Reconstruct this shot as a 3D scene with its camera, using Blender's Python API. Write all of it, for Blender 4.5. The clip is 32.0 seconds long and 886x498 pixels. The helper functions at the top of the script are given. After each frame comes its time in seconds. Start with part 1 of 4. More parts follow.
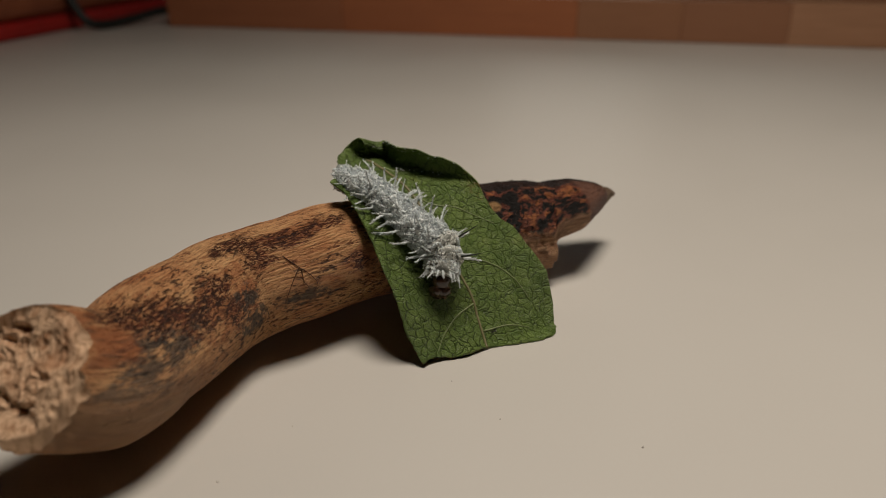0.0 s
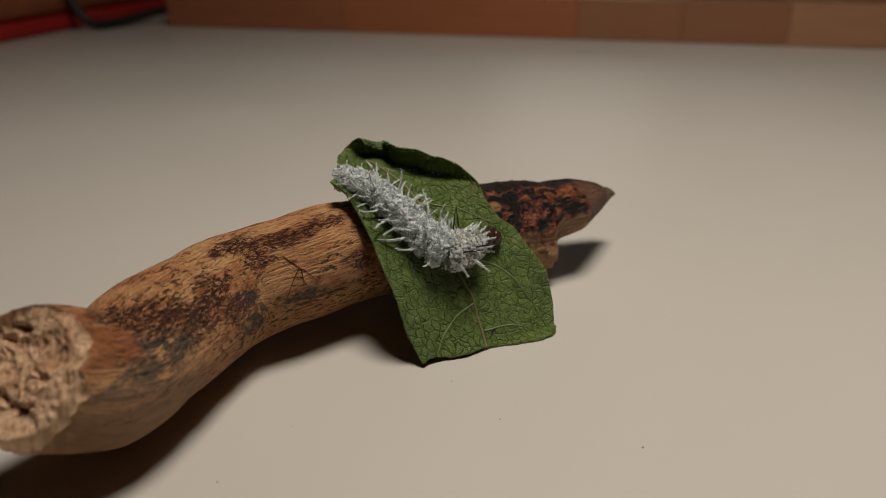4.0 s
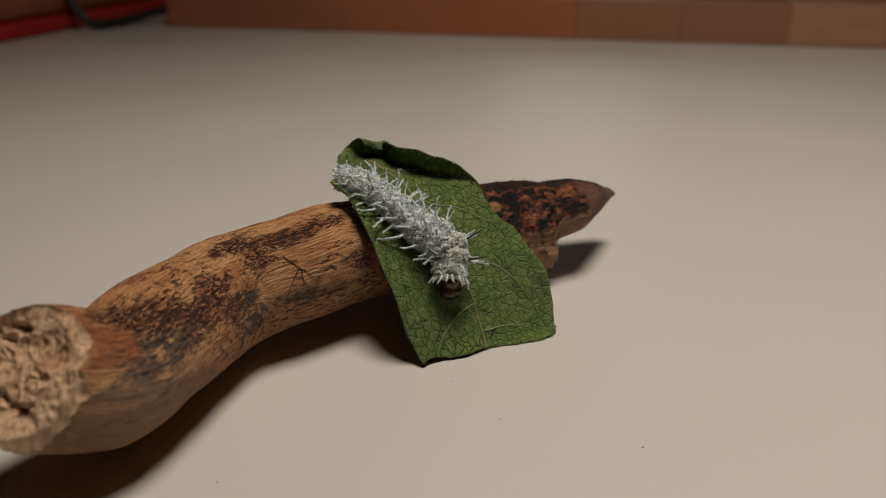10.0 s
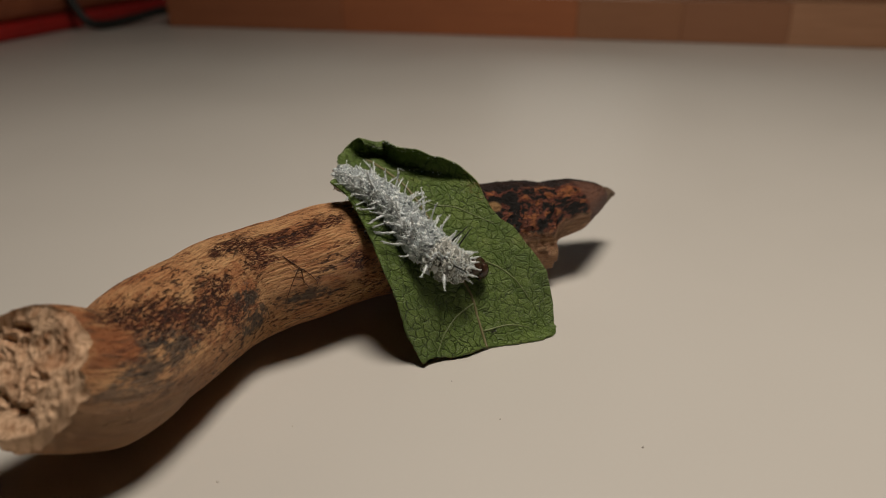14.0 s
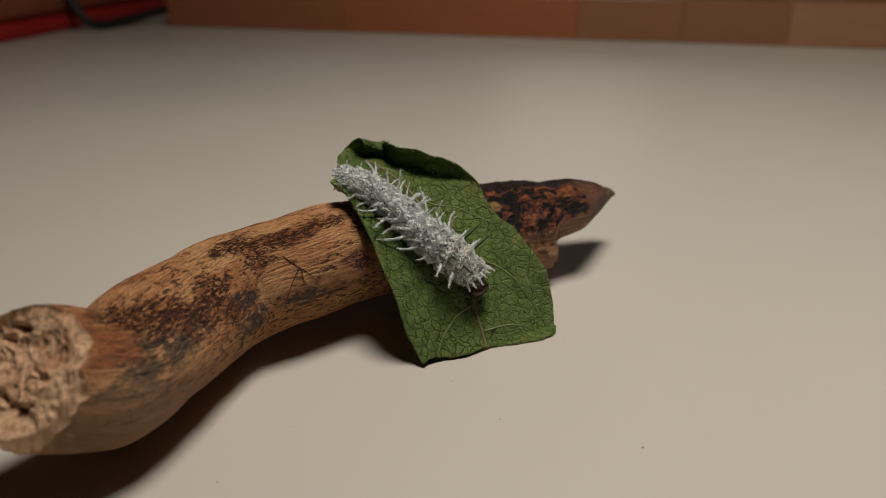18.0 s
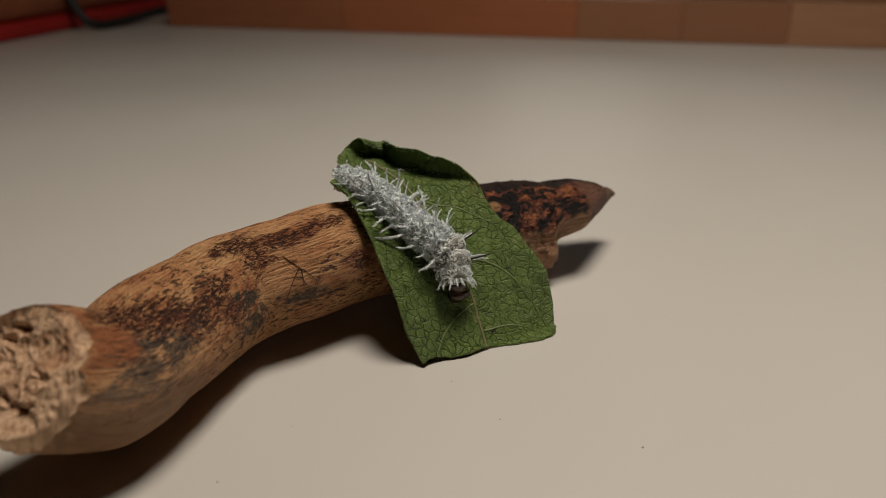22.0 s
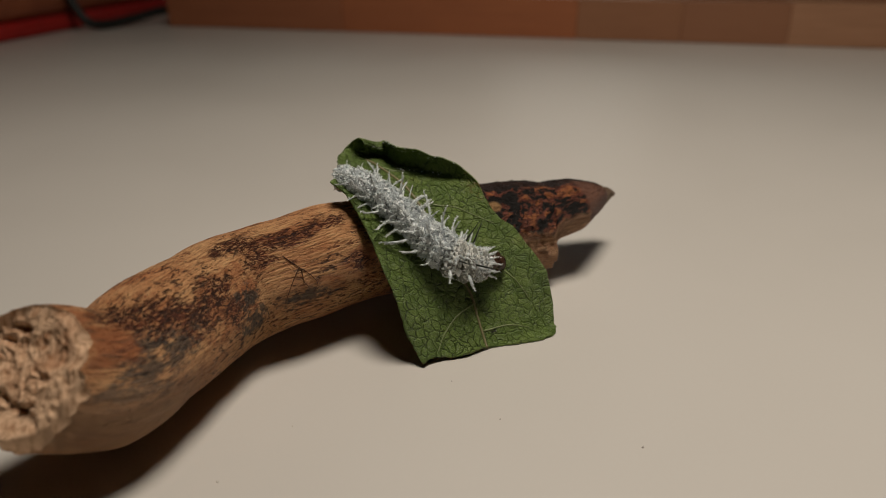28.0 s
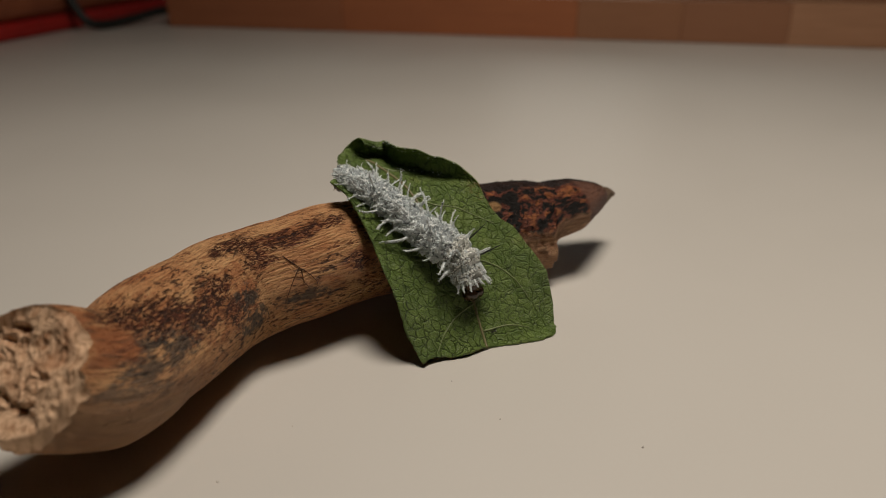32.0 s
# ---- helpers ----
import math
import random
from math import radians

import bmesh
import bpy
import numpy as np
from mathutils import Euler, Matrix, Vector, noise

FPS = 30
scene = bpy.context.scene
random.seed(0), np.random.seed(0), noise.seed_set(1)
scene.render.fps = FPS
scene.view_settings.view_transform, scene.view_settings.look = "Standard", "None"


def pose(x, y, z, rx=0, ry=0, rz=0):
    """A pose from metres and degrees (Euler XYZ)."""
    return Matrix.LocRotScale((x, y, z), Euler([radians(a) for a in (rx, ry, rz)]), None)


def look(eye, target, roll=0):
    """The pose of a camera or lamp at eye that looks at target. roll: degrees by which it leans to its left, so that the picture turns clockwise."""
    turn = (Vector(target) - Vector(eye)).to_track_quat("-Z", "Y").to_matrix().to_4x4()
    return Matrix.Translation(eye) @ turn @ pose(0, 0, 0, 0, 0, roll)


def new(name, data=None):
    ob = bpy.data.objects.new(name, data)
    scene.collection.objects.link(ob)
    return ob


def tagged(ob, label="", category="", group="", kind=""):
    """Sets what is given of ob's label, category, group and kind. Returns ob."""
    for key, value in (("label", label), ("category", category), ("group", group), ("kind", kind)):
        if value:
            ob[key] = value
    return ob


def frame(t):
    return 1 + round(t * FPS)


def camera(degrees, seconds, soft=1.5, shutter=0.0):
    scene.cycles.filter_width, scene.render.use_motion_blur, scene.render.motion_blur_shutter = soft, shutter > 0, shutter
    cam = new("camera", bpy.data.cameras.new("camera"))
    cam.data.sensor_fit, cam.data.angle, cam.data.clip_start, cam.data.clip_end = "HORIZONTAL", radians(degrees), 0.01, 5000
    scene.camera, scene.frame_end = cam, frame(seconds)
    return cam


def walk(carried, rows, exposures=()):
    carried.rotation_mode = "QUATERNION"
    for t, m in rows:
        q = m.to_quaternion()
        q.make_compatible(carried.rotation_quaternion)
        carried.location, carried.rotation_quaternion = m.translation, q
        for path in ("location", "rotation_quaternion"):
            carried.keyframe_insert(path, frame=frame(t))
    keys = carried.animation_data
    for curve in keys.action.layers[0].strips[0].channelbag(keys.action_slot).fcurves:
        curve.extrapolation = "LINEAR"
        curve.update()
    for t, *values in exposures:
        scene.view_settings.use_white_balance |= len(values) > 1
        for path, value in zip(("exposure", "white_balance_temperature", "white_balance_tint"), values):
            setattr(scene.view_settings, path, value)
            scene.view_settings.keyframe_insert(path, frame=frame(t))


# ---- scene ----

# ---- camera ----
cam = camera(62, 32.0, soft=0.65)
cam.data.dof.use_dof = True
cam.data.dof.focus_distance = 0.181
cam.data.dof.aperture_fstop = 12.0
EYE = pose(0, 0, 0.1, 66, 0, 0)
walk(cam, [(0, EYE), (32, EYE)])

# ---- world and light ----
world = bpy.data.worlds.new("world")
scene.world = world
world.use_nodes = True
world.node_tree.nodes["Background"].inputs[0].default_value = (0.017, 0.018, 0.018, 1)
world.node_tree.nodes["Background"].inputs[1].default_value = 0.05

lamp_data = bpy.data.lights.new("lamp_light", "AREA")
lamp_data.shape, lamp_data.size, lamp_data.energy = "DISK", 0.25, 2.72
lamp_data.spread = radians(150)
lamp_data.color = (1.0, 0.895, 0.775)
lamp = new("lamp_light", lamp_data)
lamp.matrix_world = look((0.088, 0.220, 0.68), (0.155, 0.085, 0))

scene.view_settings.exposure = 0.0


# ---- materials ----
def surface(name, rough=0.5, spec=0.5):
    m = bpy.data.materials.new(name)
    m.use_nodes = True
    b = m.node_tree.nodes["Principled BSDF"]
    b.inputs["Roughness"].default_value = rough
    b.inputs["Specular IOR Level"].default_value = spec
    return m, m.node_tree, b


def nd(nt, kind, out=0, props=None, **ins):
    """A node; its inputs by name (spaces as underscores) take values or sockets. Returns the output socket."""
    n = nt.nodes.new(kind)
    props = props or {}
    if "operation" in props:
        n.operation = props["operation"]
    if "feature" in props:
        n.feature = props["feature"]
    for k, v in ins.items():
        key = int(k[1:]) if k[0] == "i" and k[1:].isdigit() else k.replace("_", " ")
        if isinstance(v, bpy.types.NodeSocket):
            nt.links.new(v, n.inputs[key])
        else:
            n.inputs[key].default_value = v
    return n.outputs[out]


def ramp(nt, fac, stops):
    n = nt.nodes.new("ShaderNodeValToRGB")
    nt.links.new(fac, n.inputs[0])
    while len(n.color_ramp.elements) < len(stops):
        n.color_ramp.elements.new(0.5)
    for e, (p, c) in zip(n.color_ramp.elements, stops):
        e.position = p
        e.color = (c, c, c, 1) if not isinstance(c, tuple) else (*c, 1)
    return n.outputs[0]


def mixc(nt, fac, a, b, mode="MIX"):
    n = nt.nodes.new("ShaderNodeMix")
    n.data_type, n.blend_type = "RGBA", mode
    for i, v in ((0, fac), (6, a), (7, b)):
        if isinstance(v, bpy.types.NodeSocket):
            nt.links.new(v, n.inputs[i])
        elif i:
            n.inputs[i].default_value = (*v, 1)
        else:
            n.inputs[i].default_value = v
    return n.outputs[2]


def math_(nt, op, a, b=0.0, clamp=False):
    n = nt.nodes.new("ShaderNodeMath")
    n.operation, n.use_clamp = op, clamp
    for i, v in ((0, a), (1, b)):
        if isinstance(v, bpy.types.NodeSocket):
            nt.links.new(v, n.inputs[i])
        else:
            n.inputs[i].default_value = v
    return n.outputs[0]


def coords(nt, kind="Object", scale=(1, 1, 1), shift=(0, 0, 0)):
    n = nt.nodes.new("ShaderNodeTexCoord")
    return nd(nt, "ShaderNodeMapping", Vector=n.outputs[kind], Scale=scale, Location=shift)


def noise_tex(nt, vec, scale, detail=3.0, rough=0.55, distort=0.0):
    return nd(nt, "ShaderNodeTexNoise", Vector=vec, Scale=scale, Detail=detail, Roughness=rough, Distortion=distort)


def bump(nt, b, height, strength, distance):
    nt.links.new(nd(nt, "ShaderNodeBump", Height=height, Strength=strength, Distance=distance), b.inputs["Normal"])


def mottled(name, c1, c2, scale, rough=0.5, spec=0.5, fine=0.0, depth=0.0002, kind="Object"):
    """A surface of two mingled colours with fine relief."""
    m, nt, b = surface(name, rough, spec)
    v = coords(nt, kind)
    big = noise_tex(nt, v, scale, 4)
    small = noise_tex(nt, v, scale * 7, 5)
    f = ramp(nt, math_(nt, "ADD", math_(nt, "MULTIPLY", big, 0.6), math_(nt, "MULTIPLY", small, 0.4)), [(0.35, 0.0), (0.65, 1.0)])
    nt.links.new(mixc(nt, f, c1, c2), b.inputs["Base Color"])
    if fine:
        bump(nt, b, small, fine, depth)
    return m


def table_material():
    m, nt, b = surface("pale_laminate", 0.36, 0.42)
    v = coords(nt)
    blot = noise_tex(nt, v, 9, 3)
    grain = noise_tex(nt, v, 900, 2)
    f = math_(nt, "ADD", math_(nt, "MULTIPLY", blot, 0.8), math_(nt, "MULTIPLY", grain, 0.2))
    nt.links.new(mixc(nt, ramp(nt, f, [(0.3, 0.0), (0.7, 1.0)]), (0.592, 0.562, 0.515), (0.618, 0.588, 0.541)), b.inputs["Base Color"])
    nt.links.new(ramp(nt, blot, [(0.3, 0.33), (0.7, 0.40)]), b.inputs["Roughness"])
    bump(nt, b, grain, 0.08, 0.0001)
    return m


def blob(nt, uv, u0, v0, ru, rv, soft=0.6):
    """A mask round a place on the wood, 1 inside, fading out."""
    p = nd(nt, "ShaderNodeMapping", Vector=uv, Location=(-u0 / ru, -v0 / rv, 0), Scale=(1 / ru, 1 / rv, 0))
    d = nd(nt, "ShaderNodeVectorMath", out=1, props={"operation": "LENGTH"}, i0=p)
    return ramp(nt, d, [(1 - soft, 1.0), (1.0, 0.0)])


def wood_material():
    """Weathered branch: tan wood, flaking red-brown bark, grey stains, charred end. UV: metres along and round."""
    m, nt, b = surface("driftwood", 0.60, 0.35)
    uv = coords(nt, "UV")

    def stretched(k, shift=(0, 0, 0)):
        return nd(nt, "ShaderNodeMapping", Vector=uv, Scale=(k, 1, 1), Location=shift)
    mid = stretched(0.5)
    grain = noise_tex(nt, stretched(0.14), 1500, 4, 0.65)
    grit = noise_tex(nt, stretched(0.6), 1500, 4, 0.7)
    tone = noise_tex(nt, mid, 90, 6, 0.65)
    tan = mixc(nt, ramp(nt, tone, [(0.32, 0.0), (0.52, 0.45), (0.72, 1.0)]), (0.72, 0.415, 0.190), (0.47, 0.165, 0.057))
    tan = mixc(nt, ramp(nt, grain, [(0.38, 0.60), (0.47, 0.0)]), tan, (0.19, 0.066, 0.026))
    tan = mixc(nt, ramp(nt, grit, [(0.35, 0.7), (0.40, 0.0)]), tan, (0.12, 0.045, 0.018))
    tan = mixc(nt, ramp(nt, grain, [(0.56, 0.0), (0.66, 0.6)]), tan, (0.70, 0.46, 0.23))
    su = nd(nt, "ShaderNodeSeparateXYZ", out=0, Vector=uv)
    sv = nd(nt, "ShaderNodeSeparateXYZ", out=1, Vector=uv)

    def crowd_of(places, soft=1.0):
        out = None
        for place in places:
            k = blob(nt, uv, *place, soft)
            out = k if out is None else math_(nt, "MAXIMUM", out, k)
        return out
    # rusty stain in the wood under the flakes
    stained = crowd_of(((0.053, 0.0145, 0.016, 0.0075), (0.038, 0.0150, 0.020, 0.0090), (0.086, 0.0195, 0.012, 0.0060), (0.074, 0.0070, 0.014, 0.0050), (0.016, 0.0060, 0.016, 0.0090), (0.024, 0.0120, 0.012, 0.0080)))
    stain = ramp(nt, math_(nt, "ADD", math_(nt, "MULTIPLY", stained, 0.22), noise_tex(nt, mid, 260, 6, 0.7)), [(0.53, 0.0), (0.68, 0.65)])
    tan = mixc(nt, stain, tan, mixc(nt, ramp(nt, grit, [(0.4, 0.0), (0.6, 1.0)]), (0.22, 0.055, 0.020), (0.42, 0.140, 0.045)))
    # lacy bark flakes, crowded in some places
    lace = noise_tex(nt, stretched(0.36, (1, 2, 0)), 820, 6, 0.68, 0.9)
    broad = noise_tex(nt, mid, 170, 4, 0.6, 0.4)
    patch = math_(nt, "ADD", math_(nt, "MULTIPLY", broad, 0.27), math_(nt, "MULTIPLY", lace, 0.73))
    crowd = crowd_of(((0.0570, 0.0036, 0.012, 0.0048), (0.0660, 0.0060, 0.014, 0.0058), (0.0735, 0.0080, 0.012, 0.0045), (0.0640, 0.0110, 0.010, 0.0045),
                      (0.0830, 0.0066, 0.012, 0.0045), (0.0865, 0.0189, 0.010, 0.0045), (0.0400, 0.0120, 0.017, 0.0085), (0.0300, 0.0145, 0.014, 0.0080),
                      (0.0450, 0.0180, 0.014, 0.0075), (0.0180, 0.0060, 0.017, 0.0070), (0.0240, 0.0110, 0.015, 0.0060), (0.100, 0.012, 0.014, 0.014), (0.012, 0.002, 0.012, 0.007)))
    patch = math_(nt, "ADD", patch, math_(nt, "SUBTRACT", math_(nt, "MULTIPLY", crowd, 0.092), 0.050))
    flakes = ramp(nt, patch, [(0.514, 0.0), (0.522, 1.0)])
    holes = ramp(nt, noise_tex(nt, stretched(0.45, (8, 5, 0)), 980, 4, 0.65, 0.6), [(0.47, 1.0), (0.50, 0.05)])
    flakes = math_(nt, "MULTIPLY", flakes, holes)
    wig = math_(nt, "ABSOLUTE", math_(nt, "SUBTRACT", noise_tex(nt, stretched(0.42, (5, 3, 0)), 520, 3, 0.5, 1.2), 0.5))
    lines = ramp(nt, wig, [(0.016, 1.0), (0.040, 0.0)])
    redness = noise_tex(nt, mid, 420, 6, 0.75)
    bark = mixc(nt, ramp(nt, redness, [(0.40, 0.0), (0.60, 1.0)]), (0.17, 0.048, 0.021), (0.46, 0.155, 0.058))
    rim = math_(nt, "ABSOLUTE", math_(nt, "SUBTRACT", math_(nt, "FRACT", math_(nt, "MULTIPLY", math_(nt, "SUBTRACT", patch, 0.512), 26.0)), 0.5))
    rims = math_(nt, "MULTIPLY", ramp(nt, rim, [(0.30, 0.0), (0.40, 1.0)]), ramp(nt, redness, [(0.36, 0.3), (0.52, 1.0)]))
    bark = mixc(nt, math_(nt, "MULTIPLY", rims, 0.60), bark, (0.026, 0.008, 0.006))
    bark = mixc(nt, math_(nt, "MULTIPLY", lines, 0.75), bark, (0.020, 0.007, 0.006))
    tracks = math_(nt, "ABSOLUTE", math_(nt, "SUBTRACT", noise_tex(nt, stretched(0.55, (9, 4, 0)), 300, 3, 0.5, 1.2), 0.5))
    bark = mixc(nt, ramp(nt, tracks, [(0.006, 0.75), (0.016, 0.0)]), bark, (0.62, 0.36, 0.20))
    col = mixc(nt, math_(nt, "MULTIPLY", flakes, 0.90), tan, bark)
    # wriggling dark lines drawn out along the grain round the flakes
    thread = math_(nt, "ABSOLUTE", math_(nt, "SUBTRACT", noise_tex(nt, stretched(0.28, (2, 7, 0)), 640, 3, 0.5, 1.0), 0.5))
    near = ramp(nt, math_(nt, "ADD", math_(nt, "MULTIPLY", crowd, 0.5), math_(nt, "MULTIPLY", broad, 0.6)), [(0.50, 0.0), (0.58, 1.0)])
    threads = math_(nt, "MULTIPLY", math_(nt, "MAXIMUM", ramp(nt, thread, [(0.026, 1.0), (0.046, 0.0)]), lines), near)
    col = mixc(nt, math_(nt, "MULTIPLY", threads, 0.93), col, mixc(nt, ramp(nt, redness, [(0.42, 0.0), (0.60, 1.0)]), (0.030, 0.009, 0.007), (0.125, 0.030, 0.014)))
    # loose dark flecks drawn out along the grain, thicker low on the side and near the break
    fleck = noise_tex(nt, stretched(0.42, (3, 1, 0)), 950, 4, 0.65)
    few = noise_tex(nt, stretched(0.6), 150, 3)
    few = math_(nt, "ADD", few, ramp(nt, math_(nt, "MULTIPLY", sv, 30.0), [(0.58, 0.0), (0.74, 0.13)]))
    few = math_(nt, "ADD", few, math_(nt, "MULTIPLY", crowd_of(((0.020, 0.008, 0.018, 0.012), (0.035, 0.014, 0.02, 0.012))), 0.21))
    few = math_(nt, "SUBTRACT", few, math_(nt, "MULTIPLY", crowd_of(((0.008, 0.026, 0.022, 0.012), (0.070, 0.0145, 0.012, 0.005))), 0.13))
    fl = math_(nt, "MULTIPLY", ramp(nt, fleck, [(0.545, 0.0), (0.580, 1.0)]), ramp(nt, few, [(0.46, 0.0), (0.58, 1.0)]))
    col = mixc(nt, math_(nt, "MULTIPLY", fl, 0.85), col, (0.050, 0.022, 0.014))
    # grey weathering
    greys = crowd_of(((0.0205, 0.0168, 0.012, 0.0055), (0.0155, 0.0125, 0.007, 0.0045), (0.0150, 0.0165, 0.008, 0.0050), (0.0120, 0.0205, 0.013, 0.0050),
                      (0.0515, 0.0175, 0.010, 0.0050), (0.0525, 0.0235, 0.013, 0.0060), (0.0730, 0.0240, 0.010, 0.0040)), 0.9)
    g = ramp(nt, math_(nt, "ADD", math_(nt, "MULTIPLY", greys, 0.20), noise_tex(nt, stretched(0.6), 420, 8, 0.75)), [(0.57, 0.0), (0.66, 0.85)])
    g = math_(nt, "MULTIPLY", g, ramp(nt, greys, [(0.05, 0.0), (0.3, 1.0)]))
    col = mixc(nt, g, col, mixc(nt, ramp(nt, grit, [(0.42, 0.0), (0.58, 1.0)]), (0.030, 0.026, 0.024), (0.115, 0.090, 0.066)))
    # smooth rusty patch beside the break, with dark streaks
    rust = crowd_of(((0.0040, 0.0030, 0.007, 0.0055), (0.0080, 0.0085, 0.0080, 0.0065), (0.0115, 0.0118, 0.0070, 0.0048), (0.0070, 0.0130, 0.006, 0.0045)), 0.95)
    r = ramp(nt, math_(nt, "ADD", math_(nt, "MULTIPLY", rust, 0.4), noise_tex(nt, stretched(0.5), 300, 7, 0.7)), [(0.60, 0.0), (0.74, 0.80)])
    r = math_(nt, "MULTIPLY", r, ramp(nt, rust, [(0.05, 0.0), (0.35, 1.0)]))
    col = mixc(nt, r, col, mixc(nt, ramp(nt, noise_tex(nt, stretched(0.3), 500, 5, 0.7), [(0.38, 1.0), (0.52, 0.0)]), (0.40, 0.132, 0.046), (0.14, 0.045, 0.022)))
    bare = math_(nt, "MULTIPLY", blob(nt, uv, 0.010, 0.0300, 0.026, 0.0125, 0.6), 0.85)
    col = mixc(nt, bare, col, mixc(nt, ramp(nt, tone, [(0.35, 0.0), (0.65, 1.0)]), (0.47, 0.28, 0.155), (0.32, 0.165, 0.088)))
    # charred far end
    cw = nd(nt, "ShaderNodeTexNoise", out=1, Vector=uv, Scale=500, Detail=3)
    cw = nd(nt, "ShaderNodeVectorMath", props={"operation": "MULTIPLY_ADD"}, i0=cw, i1=(0.0028, 0.0028, 0), i2=stretched(0.75))
    chips = nd(nt, "ShaderNodeSeparateColor", Color=nd(nt, "ShaderNodeTexVoronoi", out=1, Vector=cw, Scale=620))
    cn = math_(nt, "ADD", math_(nt, "MULTIPLY", noise_tex(nt, stretched(0.8), 190, 7, 0.66, 0.15), 0.84), math_(nt, "MULTIPLY", chips, 0.16))
    char = mixc(nt, ramp(nt, cn, [(0.485, 0.0), (0.505, 1.0)]), (0.008, 0.006, 0.005), (0.20, 0.058, 0.034))
    char = mixc(nt, ramp(nt, cn, [(0.565, 0.0), (0.580, 1.0)]), char, (0.44, 0.155, 0.055))
    char = mixc(nt, math_(nt, "MULTIPLY", lines, 0.6), char, (0.012, 0.008, 0.006))
    wavy = math_(nt, "MULTIPLY", noise_tex(nt, uv, 220, 6, 0.7), 0.20)
    svw = math_(nt, "ADD", math_(nt, "MULTIPLY", sv, 30.0), wavy)
    lower = ramp(nt, svw, [(0.68, 0.0), (0.76, 0.9)])
    char = mixc(nt, lower, char, mixc(nt, ramp(nt, grain, [(0.4, 1.0), (0.55, 0.0)]), (0.64, 0.37, 0.205), (0.34, 0.155, 0.078)))
    upper = ramp(nt, math_(nt, "ADD", svw, 0.4), [(0.56, 0.95), (0.64, 0.0)])
    char = mixc(nt, upper, char, (0.020, 0.010, 0.008))
    tipz = ramp(nt, math_(nt, "ADD", math_(nt, "MULTIPLY", su, 5.0), math_(nt, "MULTIPLY", wavy, 0.15)), [(0.842, 0.0), (0.848, 1.0)])
    facet = mixc(nt, ramp(nt, tone, [(0.35, 0.0), (0.65, 1.0)]), (0.27, 0.125, 0.080), (0.13, 0.052, 0.034))
    char = mixc(nt, math_(nt, "MULTIPLY", tipz, ramp(nt, svw, [(0.13, 0.0), (0.22, 1.0)])), char, facet)
    point = ramp(nt, math_(nt, "MULTIPLY", su, 5.0), [(0.900, 0.0), (0.906, 1.0)])
    char = mixc(nt, math_(nt, "MULTIPLY", point, 0.8), char, (0.36, 0.22, 0.12))
    spot = blob(nt, uv, 0.1360, 0.0104, 0.0024, 0.0021, 0.35)
    char = mixc(nt, spot, char, (0.42, 0.24, 0.10))
    far = ramp(nt, math_(nt, "ADD", math_(nt, "MULTIPLY", su, 5.0), math_(nt, "MULTIPLY", wavy, 0.2)), [(0.665, 0.0), (0.675, 1.0)])
    col = mixc(nt, far, col, char)
    nt.links.new(col, b.inputs["Base Color"])
    h = math_(nt, "ADD", math_(nt, "MULTIPLY", grain, 0.6), math_(nt, "MULTIPLY", flakes, 0.45))
    h = math_(nt, "SUBTRACT", h, math_(nt, "ADD", math_(nt, "MULTIPLY", fl, 0.35), math_(nt, "MULTIPLY", threads, 0.35)))
    h = math_(nt, "ADD", h, math_(nt, "MULTIPLY", redness, 0.6))
    h = math_(nt, "SUBTRACT", h, math_(nt, "MULTIPLY", math_(nt, "MULTIPLY", lines, flakes), 0.4))
    h = math_(nt, "ADD", h, math_(nt, "MULTIPLY", math_(nt, "MULTIPLY", cn, far), 2.0))
    bump(nt, b, h, 1.0, 0.0019)
    return m


